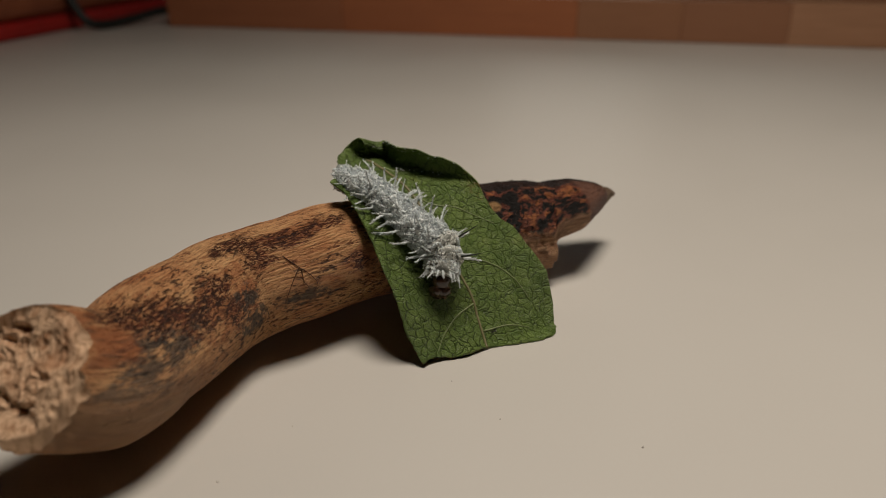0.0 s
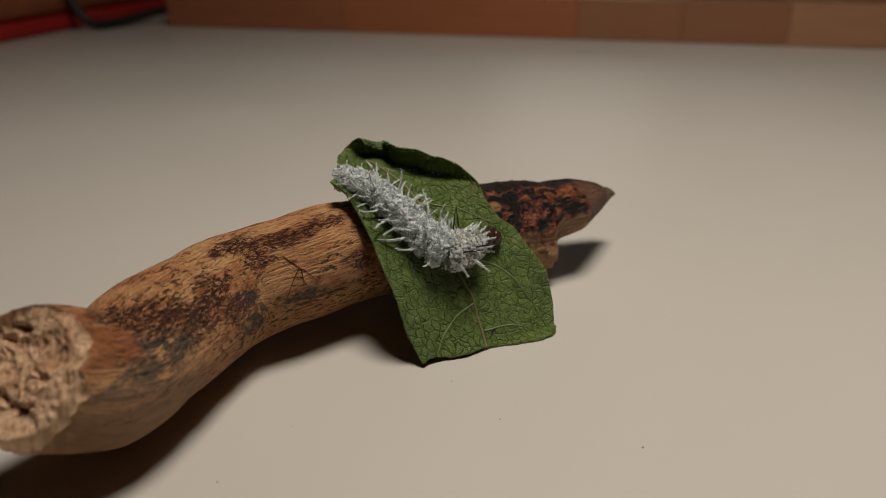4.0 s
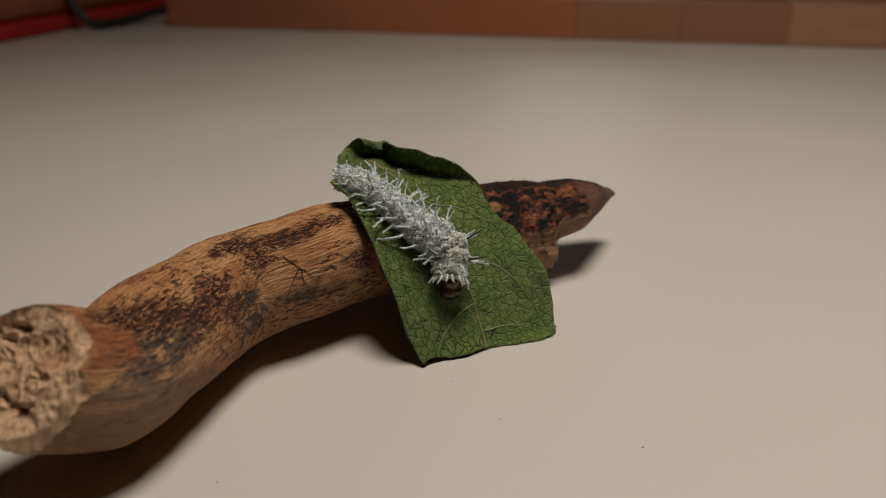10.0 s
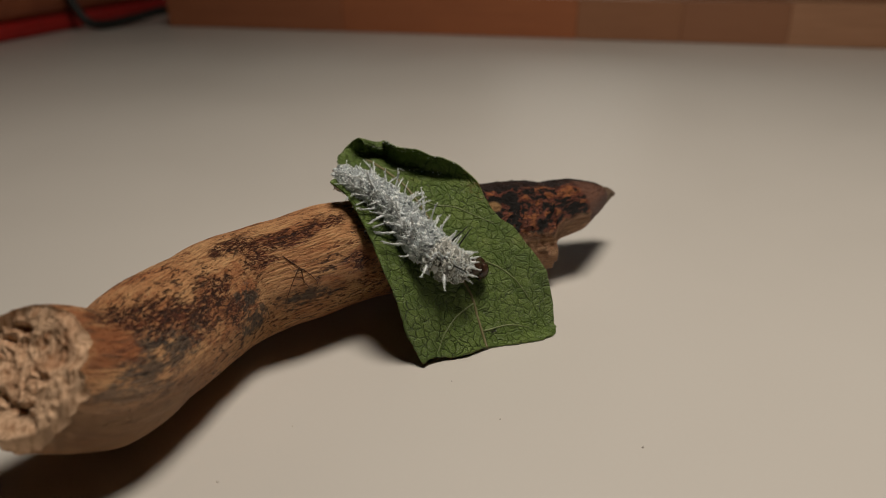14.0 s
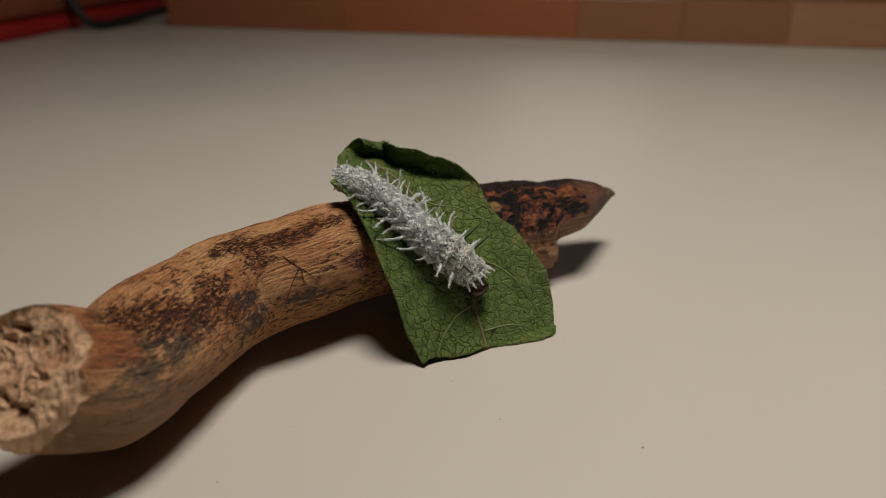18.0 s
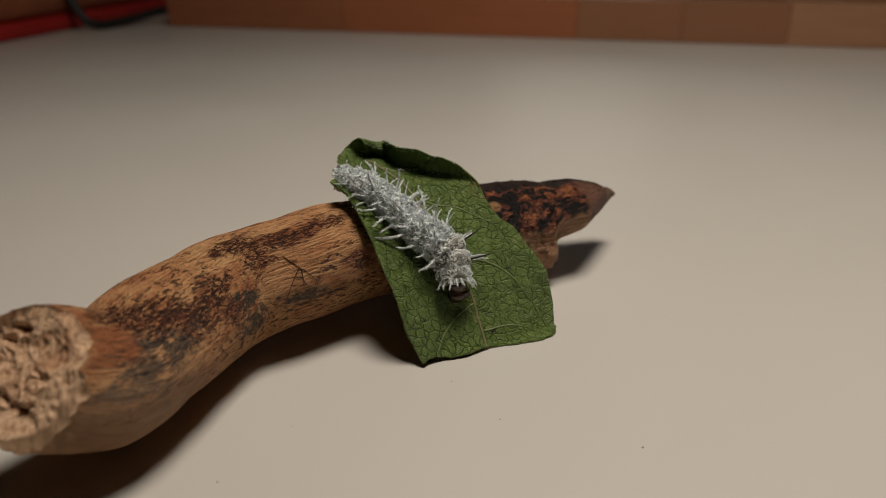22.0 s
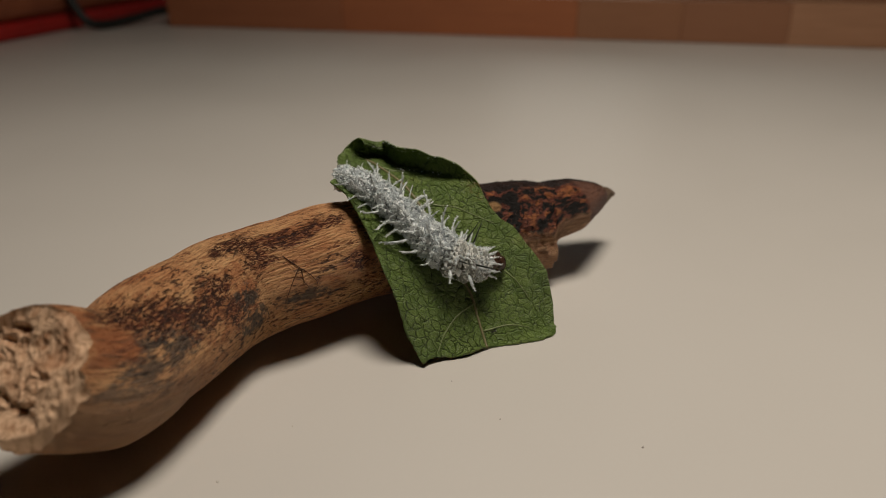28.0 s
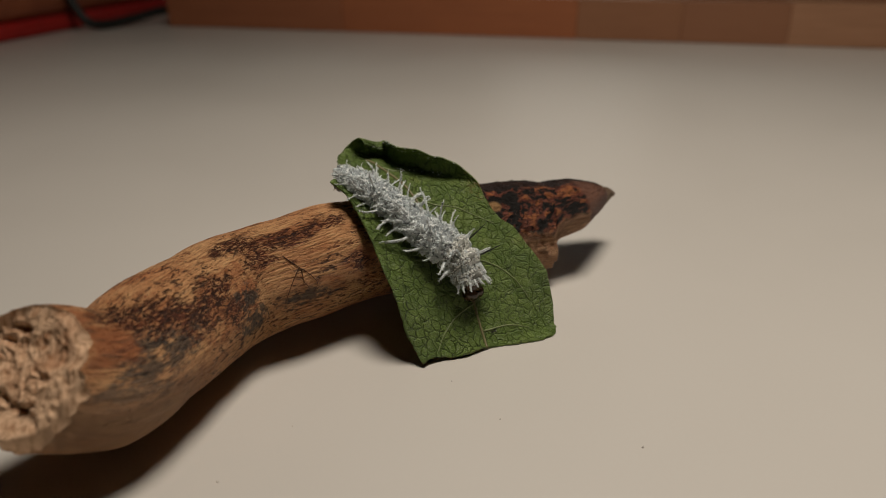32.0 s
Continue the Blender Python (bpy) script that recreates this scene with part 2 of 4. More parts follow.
def leaf_material():
    """Leaf blade with a net of sunken veinlets. UV: metres across and along."""
    m, nt, b = surface("leaf_green", 0.36, 0.50)
    uv = coords(nt, "UV")
    warp = nd(nt, "ShaderNodeTexNoise", out=1, Vector=uv, Scale=330, Detail=4)
    w = nd(nt, "ShaderNodeVectorMath", props={"operation": "MULTIPLY_ADD"}, i0=warp, i1=(0.0028, 0.0028, 0), i2=uv)
    big = nd(nt, "ShaderNodeTexVoronoi", props={"feature": "DISTANCE_TO_EDGE"}, Vector=w, Scale=470)
    mid = nd(nt, "ShaderNodeTexVoronoi", props={"feature": "DISTANCE_TO_EDGE"}, Vector=w, Scale=1050)
    tiny = nd(nt, "ShaderNodeTexVoronoi", props={"feature": "DISTANCE_TO_EDGE"}, Vector=w, Scale=2300)
    # the net is open and dark on one half of the blade, closed and faint on the other
    across = nd(nt, "ShaderNodeSeparateXYZ", out=0, Vector=uv)
    half = ramp(nt, math_(nt, "MULTIPLY", across, 20.0), [(0.20, 1.0), (0.60, 0.72)])
    gaps = ramp(nt, noise_tex(nt, uv, 520, 3), [(0.38, 0.0), (0.50, 1.0)])
    l1 = math_(nt, "MULTIPLY", ramp(nt, big, [(0.016, 1.0), (0.045, 0.0)]), gaps)
    l2 = math_(nt, "MULTIPLY", ramp(nt, mid, [(0.02, 1.0), (0.075, 0.0)]), ramp(nt, noise_tex(nt, uv, 300, 3), [(0.50, 0.0), (0.60, 1.0)]))
    l3 = ramp(nt, tiny, [(0.03, 1.0), (0.16, 0.0)])
    strength = math_(nt, "MULTIPLY", ramp(nt, noise_tex(nt, uv, 110, 4), [(0.36, 0.35), (0.60, 1.0)]), half)
    tone = noise_tex(nt, uv, 120, 5, 0.65)
    col = mixc(nt, ramp(nt, tone, [(0.3, 0.0), (0.7, 1.0)]), (0.100, 0.168, 0.034), (0.210, 0.295, 0.070))
    cell = nd(nt, "ShaderNodeTexVoronoi", out=1, Vector=w, Scale=640)
    col = mixc(nt, 0.16, col, mixc(nt, nd(nt, "ShaderNodeSeparateColor", Color=cell), (0.05, 0.09, 0.02), (0.17, 0.24, 0.06)))
    yellow = ramp(nt, noise_tex(nt, uv, 60, 6, 0.7), [(0.60, 0.0), (0.74, 0.45)])
    col = mixc(nt, yellow, col, (0.20, 0.19, 0.045))
    brown = math_(nt, "MULTIPLY", blob(nt, uv, 0.037, 0.043, 0.006, 0.007, 0.9), ramp(nt, noise_tex(nt, uv, 700, 5, 0.7), [(0.48, 0.0), (0.58, 0.8)]))
    col = mixc(nt, brown, col, (0.24, 0.13, 0.035))
    col = mixc(nt, math_(nt, "MULTIPLY", l3, 0.17), col, (0.042, 0.072, 0.018))
    col = mixc(nt, math_(nt, "MULTIPLY", l2, math_(nt, "MULTIPLY", half, 0.62)), col, (0.026, 0.044, 0.013))
    col = mixc(nt, math_(nt, "MULTIPLY", l1, math_(nt, "MULTIPLY", strength, 0.92)), col, (0.012, 0.020, 0.007))
    bite = math_(nt, "MULTIPLY", blob(nt, uv, 0.0218, 0.0030, 0.0011, 0.0010, 0.5), ramp(nt, noise_tex(nt, uv, 1500, 2), [(0.40, 0.0), (0.48, 0.9)]))
    col = mixc(nt, bite, col, (0.015, 0.016, 0.010))
    specks = ramp(nt, noise_tex(nt, uv, 2600, 2), [(0.66, 0.0), (0.71, 0.7)])
    col = mixc(nt, specks, col, (0.30, 0.34, 0.20))
    nt.links.new(col, b.inputs["Base Color"])
    h = math_(nt, "ADD", math_(nt, "MULTIPLY", ramp(nt, big, [(0.0, 0.0), (0.10, 1.0)]), half), math_(nt, "MULTIPLY", ramp(nt, tiny, [(0.0, 0.0), (0.25, 1.0)]), 0.3))
    h = math_(nt, "ADD", h, math_(nt, "MULTIPLY", noise_tex(nt, uv, 2400, 3), 0.5))
    bump(nt, b, h, 1.0, 0.00050)
    return m


def pith_material():
    """Torn wood fibre: pale strands with brown between them."""
    m, nt, b = surface("broken_pith", 0.85, 0.2)
    v = coords(nt, "Object", (1, 1, 0.4))
    strands = noise_tex(nt, v, 420, 6, 0.7, 0.8)
    blot = noise_tex(nt, v, 210, 5, 0.6)
    col = mixc(nt, ramp(nt, strands, [(0.36, 1.0), (0.52, 0.0)]), (0.75, 0.50, 0.32), (0.38, 0.19, 0.095))
    col = mixc(nt, ramp(nt, blot, [(0.52, 0.0), (0.66, 0.65)]), col, (0.42, 0.195, 0.095))
    nt.links.new(col, b.inputs["Base Color"])
    bump(nt, b, strands, 1.0, 0.0006)
    return m


def wax_material(name, c1, c2):
    """Powdery wax; every flake and thread has its own tone."""
    m, nt, b = surface(name, 0.8, 0.2)
    geo = nt.nodes.new("ShaderNodeNewGeometry")
    small = noise_tex(nt, coords(nt), 900, 4)
    f = math_(nt, "ADD", math_(nt, "MULTIPLY", geo.outputs["Random Per Island"], 0.62), math_(nt, "MULTIPLY", small, 0.38))
    nt.links.new(mixc(nt, ramp(nt, f, [(0.30, 0.0), (0.85, 1.0)]), c1, c2), b.inputs["Base Color"])
    bump(nt, b, noise_tex(nt, coords(nt), 2600, 4, 0.7), 1.0, 0.00030)
    return m


def stave_material(name, c1, c2):
    m, nt, b = surface(name, 0.45, 0.4)
    v = coords(nt, "Object", (6, 60, 60))
    f = noise_tex(nt, v, 3, 5, 0.6, 0.4)
    nt.links.new(mixc(nt, ramp(nt, f, [(0.3, 0.0), (0.7, 1.0)]), c1, c2), b.inputs["Base Color"])
    return m


TABLE = table_material()
WOOD = wood_material()
LEAF = leaf_material()
PITH = pith_material()
FIBRE = mottled("dark_fibre", (0.055, 0.022, 0.012), (0.10, 0.04, 0.02), 300, 0.7)
VEIN = mottled("leaf_vein", (0.25, 0.30, 0.13), (0.17, 0.21, 0.085), 500, 0.5)
RIB = mottled("leaf_midrib", (0.26, 0.22, 0.12), (0.17, 0.16, 0.07), 500, 0.5)
SKIN = mottled("waxy_skin", (0.58, 0.64, 0.66), (0.14, 0.16, 0.16), 420, 0.75, 0.25, 0.8, 0.0004)
CREAM = mottled("granular_wax", (0.50, 0.51, 0.46), (0.06, 0.065, 0.055), 520, 0.8, 0.2, 0.9, 0.0004)
WAX = wax_material("white_wax", (0.94, 0.97, 0.96), (0.66, 0.73, 0.75))
WAXC = wax_material("cream_wax", (0.95, 0.95, 0.91), (0.62, 0.63, 0.57))
BARE = mottled("bare_spine", (0.012, 0.015, 0.013), (0.04, 0.05, 0.04), 600, 0.4)
HEAD = mottled("head_capsule", (0.016, 0.010, 0.007), (0.085, 0.042, 0.025), 900, 0.18, 0.6)
DUST = mottled("dark_crumb", (0.05, 0.03, 0.02), (0.12, 0.08, 0.05), 900, 0.8)
PALE = mottled("pale_crumb", (0.60, 0.55, 0.48), (0.45, 0.40, 0.34), 900, 0.8)
RED = mottled("red_cloth", (0.48, 0.016, 0.012), (0.37, 0.013, 0.010), 60, 0.6)
MAROON = mottled("dark_red_cloth", (0.38, 0.115, 0.045), (0.25, 0.072, 0.032), 30, 0.7)
BLACK = mottled("black_rubber", (0.010, 0.012, 0.010), (0.018, 0.020, 0.018), 60, 0.5)
WALLS = mottled("room_plaster", (0.12, 0.118, 0.112), (0.095, 0.092, 0.086), 4, 0.9)
DOORP = mottled("pale_paint", (0.78, 0.75, 0.70), (0.74, 0.71, 0.66), 4, 0.6)
GLOW, _nt, _b = surface("frosted_lit_pane", 0.5)
_b.inputs["Base Color"].default_value = (0.7, 0.68, 0.62, 1)
_b.inputs["Emission Color"].default_value = (1.0, 0.93, 0.82, 1)
_b.inputs["Emission Strength"].default_value = 0.5
FLOORM = mottled("brown_floor", (0.14, 0.08, 0.045), (0.10, 0.055, 0.03), 6, 0.5)


# ---- building helpers ----
def link_mesh(name, me, material, parent=None, label=""):
    if material is not None:
        me.materials.append(material)
    ob = new(name, me)
    if parent is not None:
        ob.parent = parent
    if label:
        ob["label"] = label
    return ob


def part(name, bm, material, parent=None, label="", smooth=False):
    me = bpy.data.meshes.new(name)
    bm.to_mesh(me)
    bm.free()
    if smooth:
        me.shade_smooth()
    return link_mesh(name, me, material, parent, label)


def raw(name, verts, faces, material, parent=None, label="", smooth=True, uv=None):
    me = bpy.data.meshes.new(name)
    me.from_pydata([tuple(v) for v in verts], [], faces)
    if uv is not None:
        layer = me.uv_layers.new(name="UVMap")
        idx = np.empty(len(me.loops), dtype=np.int32)
        me.loops.foreach_get("vertex_index", idx)
        layer.data.foreach_set("uv", np.asarray(uv, dtype=np.float32)[idx].ravel())
    if smooth:
        me.shade_smooth()
    me.update()
    return link_mesh(name, me, material, parent, label)


def box_bm(x0, y0, z0, x1, y1, z1, bevel=0.0, segs=2):
    bm = bmesh.new()
    bmesh.ops.create_cube(bm, size=1, matrix=Matrix.LocRotScale(((x0 + x1) / 2, (y0 + y1) / 2, (z0 + z1) / 2), None, (x1 - x0, y1 - y0, z1 - z0)))
    if bevel:
        bmesh.ops.bevel(bm, geom=bm.edges[:], offset=bevel, segments=segs, affect="EDGES", profile=0.5)
    return bm


def spline(points, per=12):
    """Catmull-Rom through the points, as an array."""
    p = np.asarray(points, dtype=float)
    p = np.vstack([2 * p[0] - p[1], p, 2 * p[-1] - p[-2]])
    out = []
    for i in range(1, len(p) - 2):
        for t in np.linspace(0, 1, per, endpoint=False):
            a, b, c, d = p[i - 1:i + 3]
            out.append(0.5 * (2 * b + (c - a) * t + (2 * a - 5 * b + 4 * c - d) * t * t + (3 * b - a - 3 * c + d) * t ** 3))
    out.append(p[-2])
    return np.array(out)


def arc(path):
    return np.concatenate([[0], np.cumsum(np.linalg.norm(np.diff(path, axis=0), axis=1))])


def along(path, u):
    """The points at the arc lengths u of a path."""
    s = arc(path)
    return np.stack([np.interp(u, s, path[:, k]) for k in range(path.shape[1])], -1)


def tube(name, path, radii, material, parent=None, label="", sides=8):
    """A round strand along a path, closed at both ends."""
    path = np.asarray(path, dtype=float)
    tang = np.gradient(path, axis=0)
    verts, faces = [], []
    for c, t, r in zip(path, tang, np.broadcast_to(radii, len(path))):
        t = Vector(t).normalized()
        s = t.cross(Vector((0, 0, 1)) if abs(t.z) < 0.95 else Vector((1, 0, 0))).normalized()
        u = s.cross(t)
        for k in range(sides):
            a = 2 * math.pi * k / sides
            verts.append(Vector(c) + (s * math.cos(a) + u * math.sin(a)) * float(r))
    for i in range(len(path) - 1):
        for k in range(sides):
            k2 = (k + 1) % sides
            faces.append((i * sides + k, i * sides + k2, (i + 1) * sides + k2, (i + 1) * sides + k))
    faces.append(tuple(range(sides))[::-1])
    faces.append(tuple((len(path) - 1) * sides + k for k in range(sides)))
    return raw(name, verts, faces, material, parent, label)


def smooth01(x):
    x = min(max(x, 0.0), 1.0)
    return x * x * (3 - 2 * x)


def fbm(p, octaves=4):
    return noise.fractal(p, 1.0, 2.0, octaves)


# ---- room ----
def build_room():
    def slab(name, label, dims, material):
        ob = part(name, box_bm(*dims), material)
        tagged(ob, label, name.split("_")[0], kind="structure")
        return ob
    slab("floor", "dark brown floor of the dim room", (-2.2, -1.6, -0.80, 2.2, 2.75, -0.75), FLOORM)
    slab("ceiling", "plain dim plaster ceiling", (-2.2, -1.6, 1.75, 2.2, 2.75, 1.85), WALLS)
    slab("wall_north", "plain dim beige plaster wall", (-2.2, 2.6, -0.75, 2.2, 2.75, 1.75), WALLS)
    slab("wall_south", "plain dim beige plaster wall", (-2.2, -1.6, -0.75, 2.2, -1.45, 1.75), WALLS)
    slab("wall_west", "plain dim beige plaster wall", (-2.2, -1.45, -0.75, -2.05, 2.6, 1.75), WALLS)
    slab("wall_east", "plain dim beige plaster wall", (2.05, -1.45, -0.75, 2.2, 2.6, 1.75), WALLS)
    win = new("window_1")
    win.location = (0.45, 2.597, 0)
    tagged(win, "softly lit frosted window in the far wall", "window", kind="structure")
    part("window_frame", box_bm(-0.29, -0.030, 0.20, 0.29, -0.002, 0.98, 0.006), DOORP, win)
    part("pane", box_bm(-0.25, -0.036, 0.24, 0.25, -0.031, 0.94), GLOW, win)


def build_table():
    t = new("table")
    t.location = (0, 0.3, -0.75)
    tagged(t, "white laminate table with a smooth slightly glossy top", "table")
    top = part("tabletop", box_bm(-0.9, -0.50, 0.722, 0.9, 0.85, 0.75, 0.003), TABLE, t)
    for x in (-0.82, 0.82):
        for y in (-0.42, 0.77):
            part("leg", box_bm(x - 0.025, y - 0.025, 0, x + 0.025, y + 0.025, 0.722, 0.003), TABLE, t)
    return top


# ---- things at the back of the table ----
def build_board():
    """Low butcher-block board of glued staves across the back of the table."""
    a, b = Vector((-0.2834, 0.7918, 0)), Vector((0.3765, 0.6414, 0))
    turn = math.degrees(math.atan2(b.y - a.y, b.x - a.x))
    board = new("wooden_board")
    board.matrix_world = pose(a.x, a.y, 0.0005, 0, 0, turn)
    tagged(board, "long butcher-block board of glued brown wood staves", "board")
    tones = [((0.41, 0.155, 0.072), (0.36, 0.134, 0.063)), ((0.46, 0.163, 0.068), (0.40, 0.138, 0.060)), ((0.38, 0.178, 0.092), (0.34, 0.155, 0.080)),
             ((0.365, 0.170, 0.090), (0.33, 0.150, 0.080)), ((0.49, 0.260, 0.150), (0.40, 0.205, 0.112)), ((0.43, 0.222, 0.116), (0.37, 0.185, 0.099))]
    cuts = [0.0, 0.19, 0.416, 0.508, 0.597, 0.69, 0.90]
    for row in range(3):
        for i, (c1, c2) in enumerate(tones):
            j = (i + 2 * row) % 6
            mat_ = bpy.data.materials.get("stave_%d" % j) or stave_material("stave_%d" % j, *tones[j])
            off = 0.05 * row if 0 < i else 0.0
            end = cuts[i + 1] + (0.05 * row if i < 5 else 0.0)
            part("stave", box_bm(cuts[i] + off + 0.0001, row * 0.045 + 0.0001, 0, end - 0.0001, (row + 1) * 0.045 - 0.0001, 0.035, 0.0006, 1), mat_, board)


def build_case():
    """Dark red soft case with a bright red foot and a black cord."""
    case = new("soft_case")
    case.matrix_world = pose(-0.3938, 0.6729, 0.0005, 0, 0, 76.5)
    tagged(case, "dark red soft case with a bright red bottom edge", "case")
    part("body", box_bm(-0.06, 0.002, 0.014, 0.42, 0.20, 0.11, 0.012, 3), MAROON, case)
    part("bottom_trim", box_bm(-0.062, 0.0, 0, 0.421, 0.203, 0.0145, 0.004, 2), RED, case, "bright red bottom edge")
    path = spline([(-0.385, 0.800, 0.075), (-0.372, 0.765, 0.045), (-0.355, 0.755, 0.014), (-0.342, 0.765, 0.005), (-0.322, 0.800, 0.007), (-0.300, 0.830, 0.012), (-0.27, 0.87, 0.011)], 10)
    cord = tube("cord", path, 0.0045, BLACK)
    tagged(cord, "thick black cord curled on the table", "cord")


# ---- branch ----
AXIS = [(-0.0880, 0.0980, 0.0320), (-0.0752, 0.1120, 0.0242), (-0.0664, 0.1228, 0.0180), (-0.0629, 0.1352, 0.0169), (-0.0575, 0.1520, 0.0162), (-0.0508, 0.1626, 0.0167),
        (-0.0394, 0.1699, 0.0181), (-0.0264, 0.1814, 0.0180), (-0.0072, 0.1966, 0.0171), (0.0182, 0.2075, 0.0149), (0.0332, 0.2143, 0.0144), (0.0452, 0.2218, 0.0150), (0.0562, 0.2310, 0.0170)]
END_NORMAL = Vector((-0.34, -0.70, 0.60)).normalized()
END_POINT = Vector(AXIS[1]).lerp(Vector(AXIS[2]), 0.10)
START = float(arc(spline(AXIS, 14))[14])


def branch_point(path, total, u, phi, wobble=True):
    """A point of the branch's skin: u metres along, phi round it from the top, towards the viewer's side."""
    c = Vector(along(path, u))
    t = Vector(along(path, min(u + 0.003, total)) - along(path, max(u - 0.003, 0))).normalized()
    s = t.cross(Vector((0, 0, 1))).normalized()
    up = s.cross(t)
    r = float(np.interp(u - START, [0, 0.0145, 0.03, 0.055, 0.09, 0.12, 0.145, 0.165, 0.2], [0.0125, 0.0144, 0.0147, 0.0140, 0.0140, 0.0144, 0.0139, 0.0128, 0.0126]))
    d = up * math.cos(phi) + s * math.sin(phi)
    v = u - START
    r += max(0.0, math.cos(phi)) * (0.0013 * math.exp(-(v / 0.008) ** 2) - 0.0012 * math.exp(-((v - 0.017) / 0.008) ** 2))
    p = c + d * r
    if wobble:
        q = c + d * 0.012
        n = noise.noise(q * 45) * 0.0011 + noise.noise(q * 140) * 0.00035 + fbm(Vector((u * 60, phi * 6, 2)), 3) * 0.00014
        burnt = smooth01((u - START - 0.136) / 0.004)
        n += burnt * (fbm(q * 420, 4) * 0.0008 * (0.35 + 0.65 * min(1.0, abs(math.sin(phi)) * 1.5)) + noise.noise(q * 260) * 0.0003)
        p += d * n
    return p, d, t


def build_branch():
    path = spline(AXIS, 14)
    total = arc(path)[-1]
    knee = total - 0.0345
    wood = new("branch")
    wood.location = (-0.02, 0.19, 0)
    tagged(wood, "weathered brown branch with flaking bark lying on the table", "branch")
    base = Vector(wood.location)
    nu, nphi = 420, 180
    verts, uvs, faces = [], [], []
    edge = []
    starts = []
    for k in range(nphi + 1):
        # oblique break at the near end
        phi = -math.pi + 2 * math.pi * k / nphi
        c, d, t = branch_point(path, total, START, phi, False)
        u0 = START + (END_POINT - c).dot(END_NORMAL) / t.dot(END_NORMAL)
        u0 += 0.0016 * noise.noise(Vector((math.cos(phi) * 3, math.sin(phi) * 3, 5))) + 0.0007 * fbm(Vector((math.cos(phi) * 9, math.sin(phi) * 9, 1)), 4)
        u0 -= 0.0042 * max(0.0, math.cos(phi + 0.9)) ** 1.5 + 0.0017 * max(0.0, math.cos(phi - 0.8)) ** 2
        starts.append(max(u0, 0.001))
    us = list(np.linspace(0, 1, nu))
    for i, f in enumerate(us):
        for k in range(nphi + 1):
            phi = -math.pi + 2 * math.pi * k / nphi
            u0 = starts[k]
            u = u0 + (total - u0) * f
            p, d, t = branch_point(path, total, u, phi)
            rag = 0.0014 * noise.noise(Vector((math.cos(phi) * 2, math.sin(phi) * 2, 9)))
            q = (u + rag - knee) / (total - knee)
            # the squared-off lower side behind the break
            side = t.cross(Vector((0, 0, 1))).normalized()
            p += side * 0.0065 * smooth01((u - knee + 0.014) / 0.009) * max(0.0, math.sin(phi)) * max(0.0, -math.cos(phi))
            if q > 0:
                # split, pointed far end
                q = min(q, 1.0)
                low = 0.0040 + 0.0052 * min(1, q * 14) + 0.0074 * q + 0.0006 * noise.noise(p * 260)
                high = 0.0280 - 0.0028 * q - 0.0070 * max(0.0, (q - 0.30) / 0.70) ** 1.6 - 0.0009 * math.exp(-((q - 0.10) / 0.07) ** 2) + 0.0004 * noise.noise(p * 300)
                w = 0.0118 * min(1.0, (1 - q) * 1.45) ** 1.25 + 0.0010
                cx = Vector(along(path, u))
                sd = t.cross(Vector((0, 0, 1))).normalized()
                z = (low + high) / 2 + (high - low) / 2 * math.cos(phi)
                flat = abs(math.sin(phi)) ** 0.8
                if math.sin(phi) < 0:
                    flat, w = -math.sin(phi) ** 2, 0.0125 * min(1.0, (1 - q) * 1.40) ** 0.75 + 0.0010
                p = Vector((cx.x, cx.y, 0)) + sd * w * flat + Vector((0, 0, z))
            p.z = max(p.z, 0.0004)
            verts.append(p - base)
            uvs.append((u - START + 0.0022 * smooth01((u - START - 0.02) / 0.04), phi * 0.0146))
            if i == 0:
                edge.append(p - base)
    n1 = nphi + 1
    for i in range(nu - 1):
        for k in range(nphi):
            faces.append((i * n1 + k, i * n1 + k + 1, (i + 1) * n1 + k + 1, (i + 1) * n1 + k))
    faces.append(tuple((nu - 1) * n1 + k for k in range(nphi)))
    raw("bark", verts, faces, WOOD, wood, uv=uvs)

    # crumbling broken end
    verts, faces = [], []
    rings = 90
    side_v = END_NORMAL.cross(Vector((0, 0, 1))).normalized()
    up_v = side_v.cross(END_NORMAL)
    mid_v = END_POINT - base
    pits = ((-0.0050, 0.0082, 0.0030, 0.0009, 0.0019), (-0.0078, 0.0054, 0.0018, 0.0007, 0.0015), (-0.0030, -0.0040, 0.0012, 0.0010, 0.0018), (0.0010, -0.0050, 0.0020, 0.0007, 0.0016), (0.0042, -0.0040, 0.0014, 0.0008, 0.0018), (0.0050, 0.0012, 0.0013, 0.0011, 0.0014))
    centre = sum((Vector(e) for e in edge[:-1]), Vector()) / nphi
    for i in range(rings + 1):
        f = i / rings
        for k in range(nphi):
            p = centre + (Vector(edge[k]) - centre) * (1 - f)
            off = (p - centre).dot(END_NORMAL)
            p -= END_NORMAL * off * (1 - (1 - f) ** 7)
            fade = smooth01(f * 5)
            x, y = -(p - mid_v).dot(side_v), (p - mid_v).dot(up_v)
            smoother = smooth01((1.25 - math.hypot((x - 0.0025) / 0.0056, (y + 0.0092) / 0.0042)) * 2)
            q = Vector((x + y * 0.35, y * 0.38, 0))
            ridge = 1 - 2 * abs(noise.noise(q * 520 + Vector((0, 0, 3)) + Vector((1, 1, 0)) * noise.noise(p * 300)))
            n = (ridge * 0.00055 + fbm(p * 700, 4) * 0.00024 + fbm(p * 230, 3) * 0.0007) * (1 - 0.9 * smoother) + (0.0012 - 0.60 * (y + 0.0092)) * smoother + noise.noise(p * 80) * 0.0008
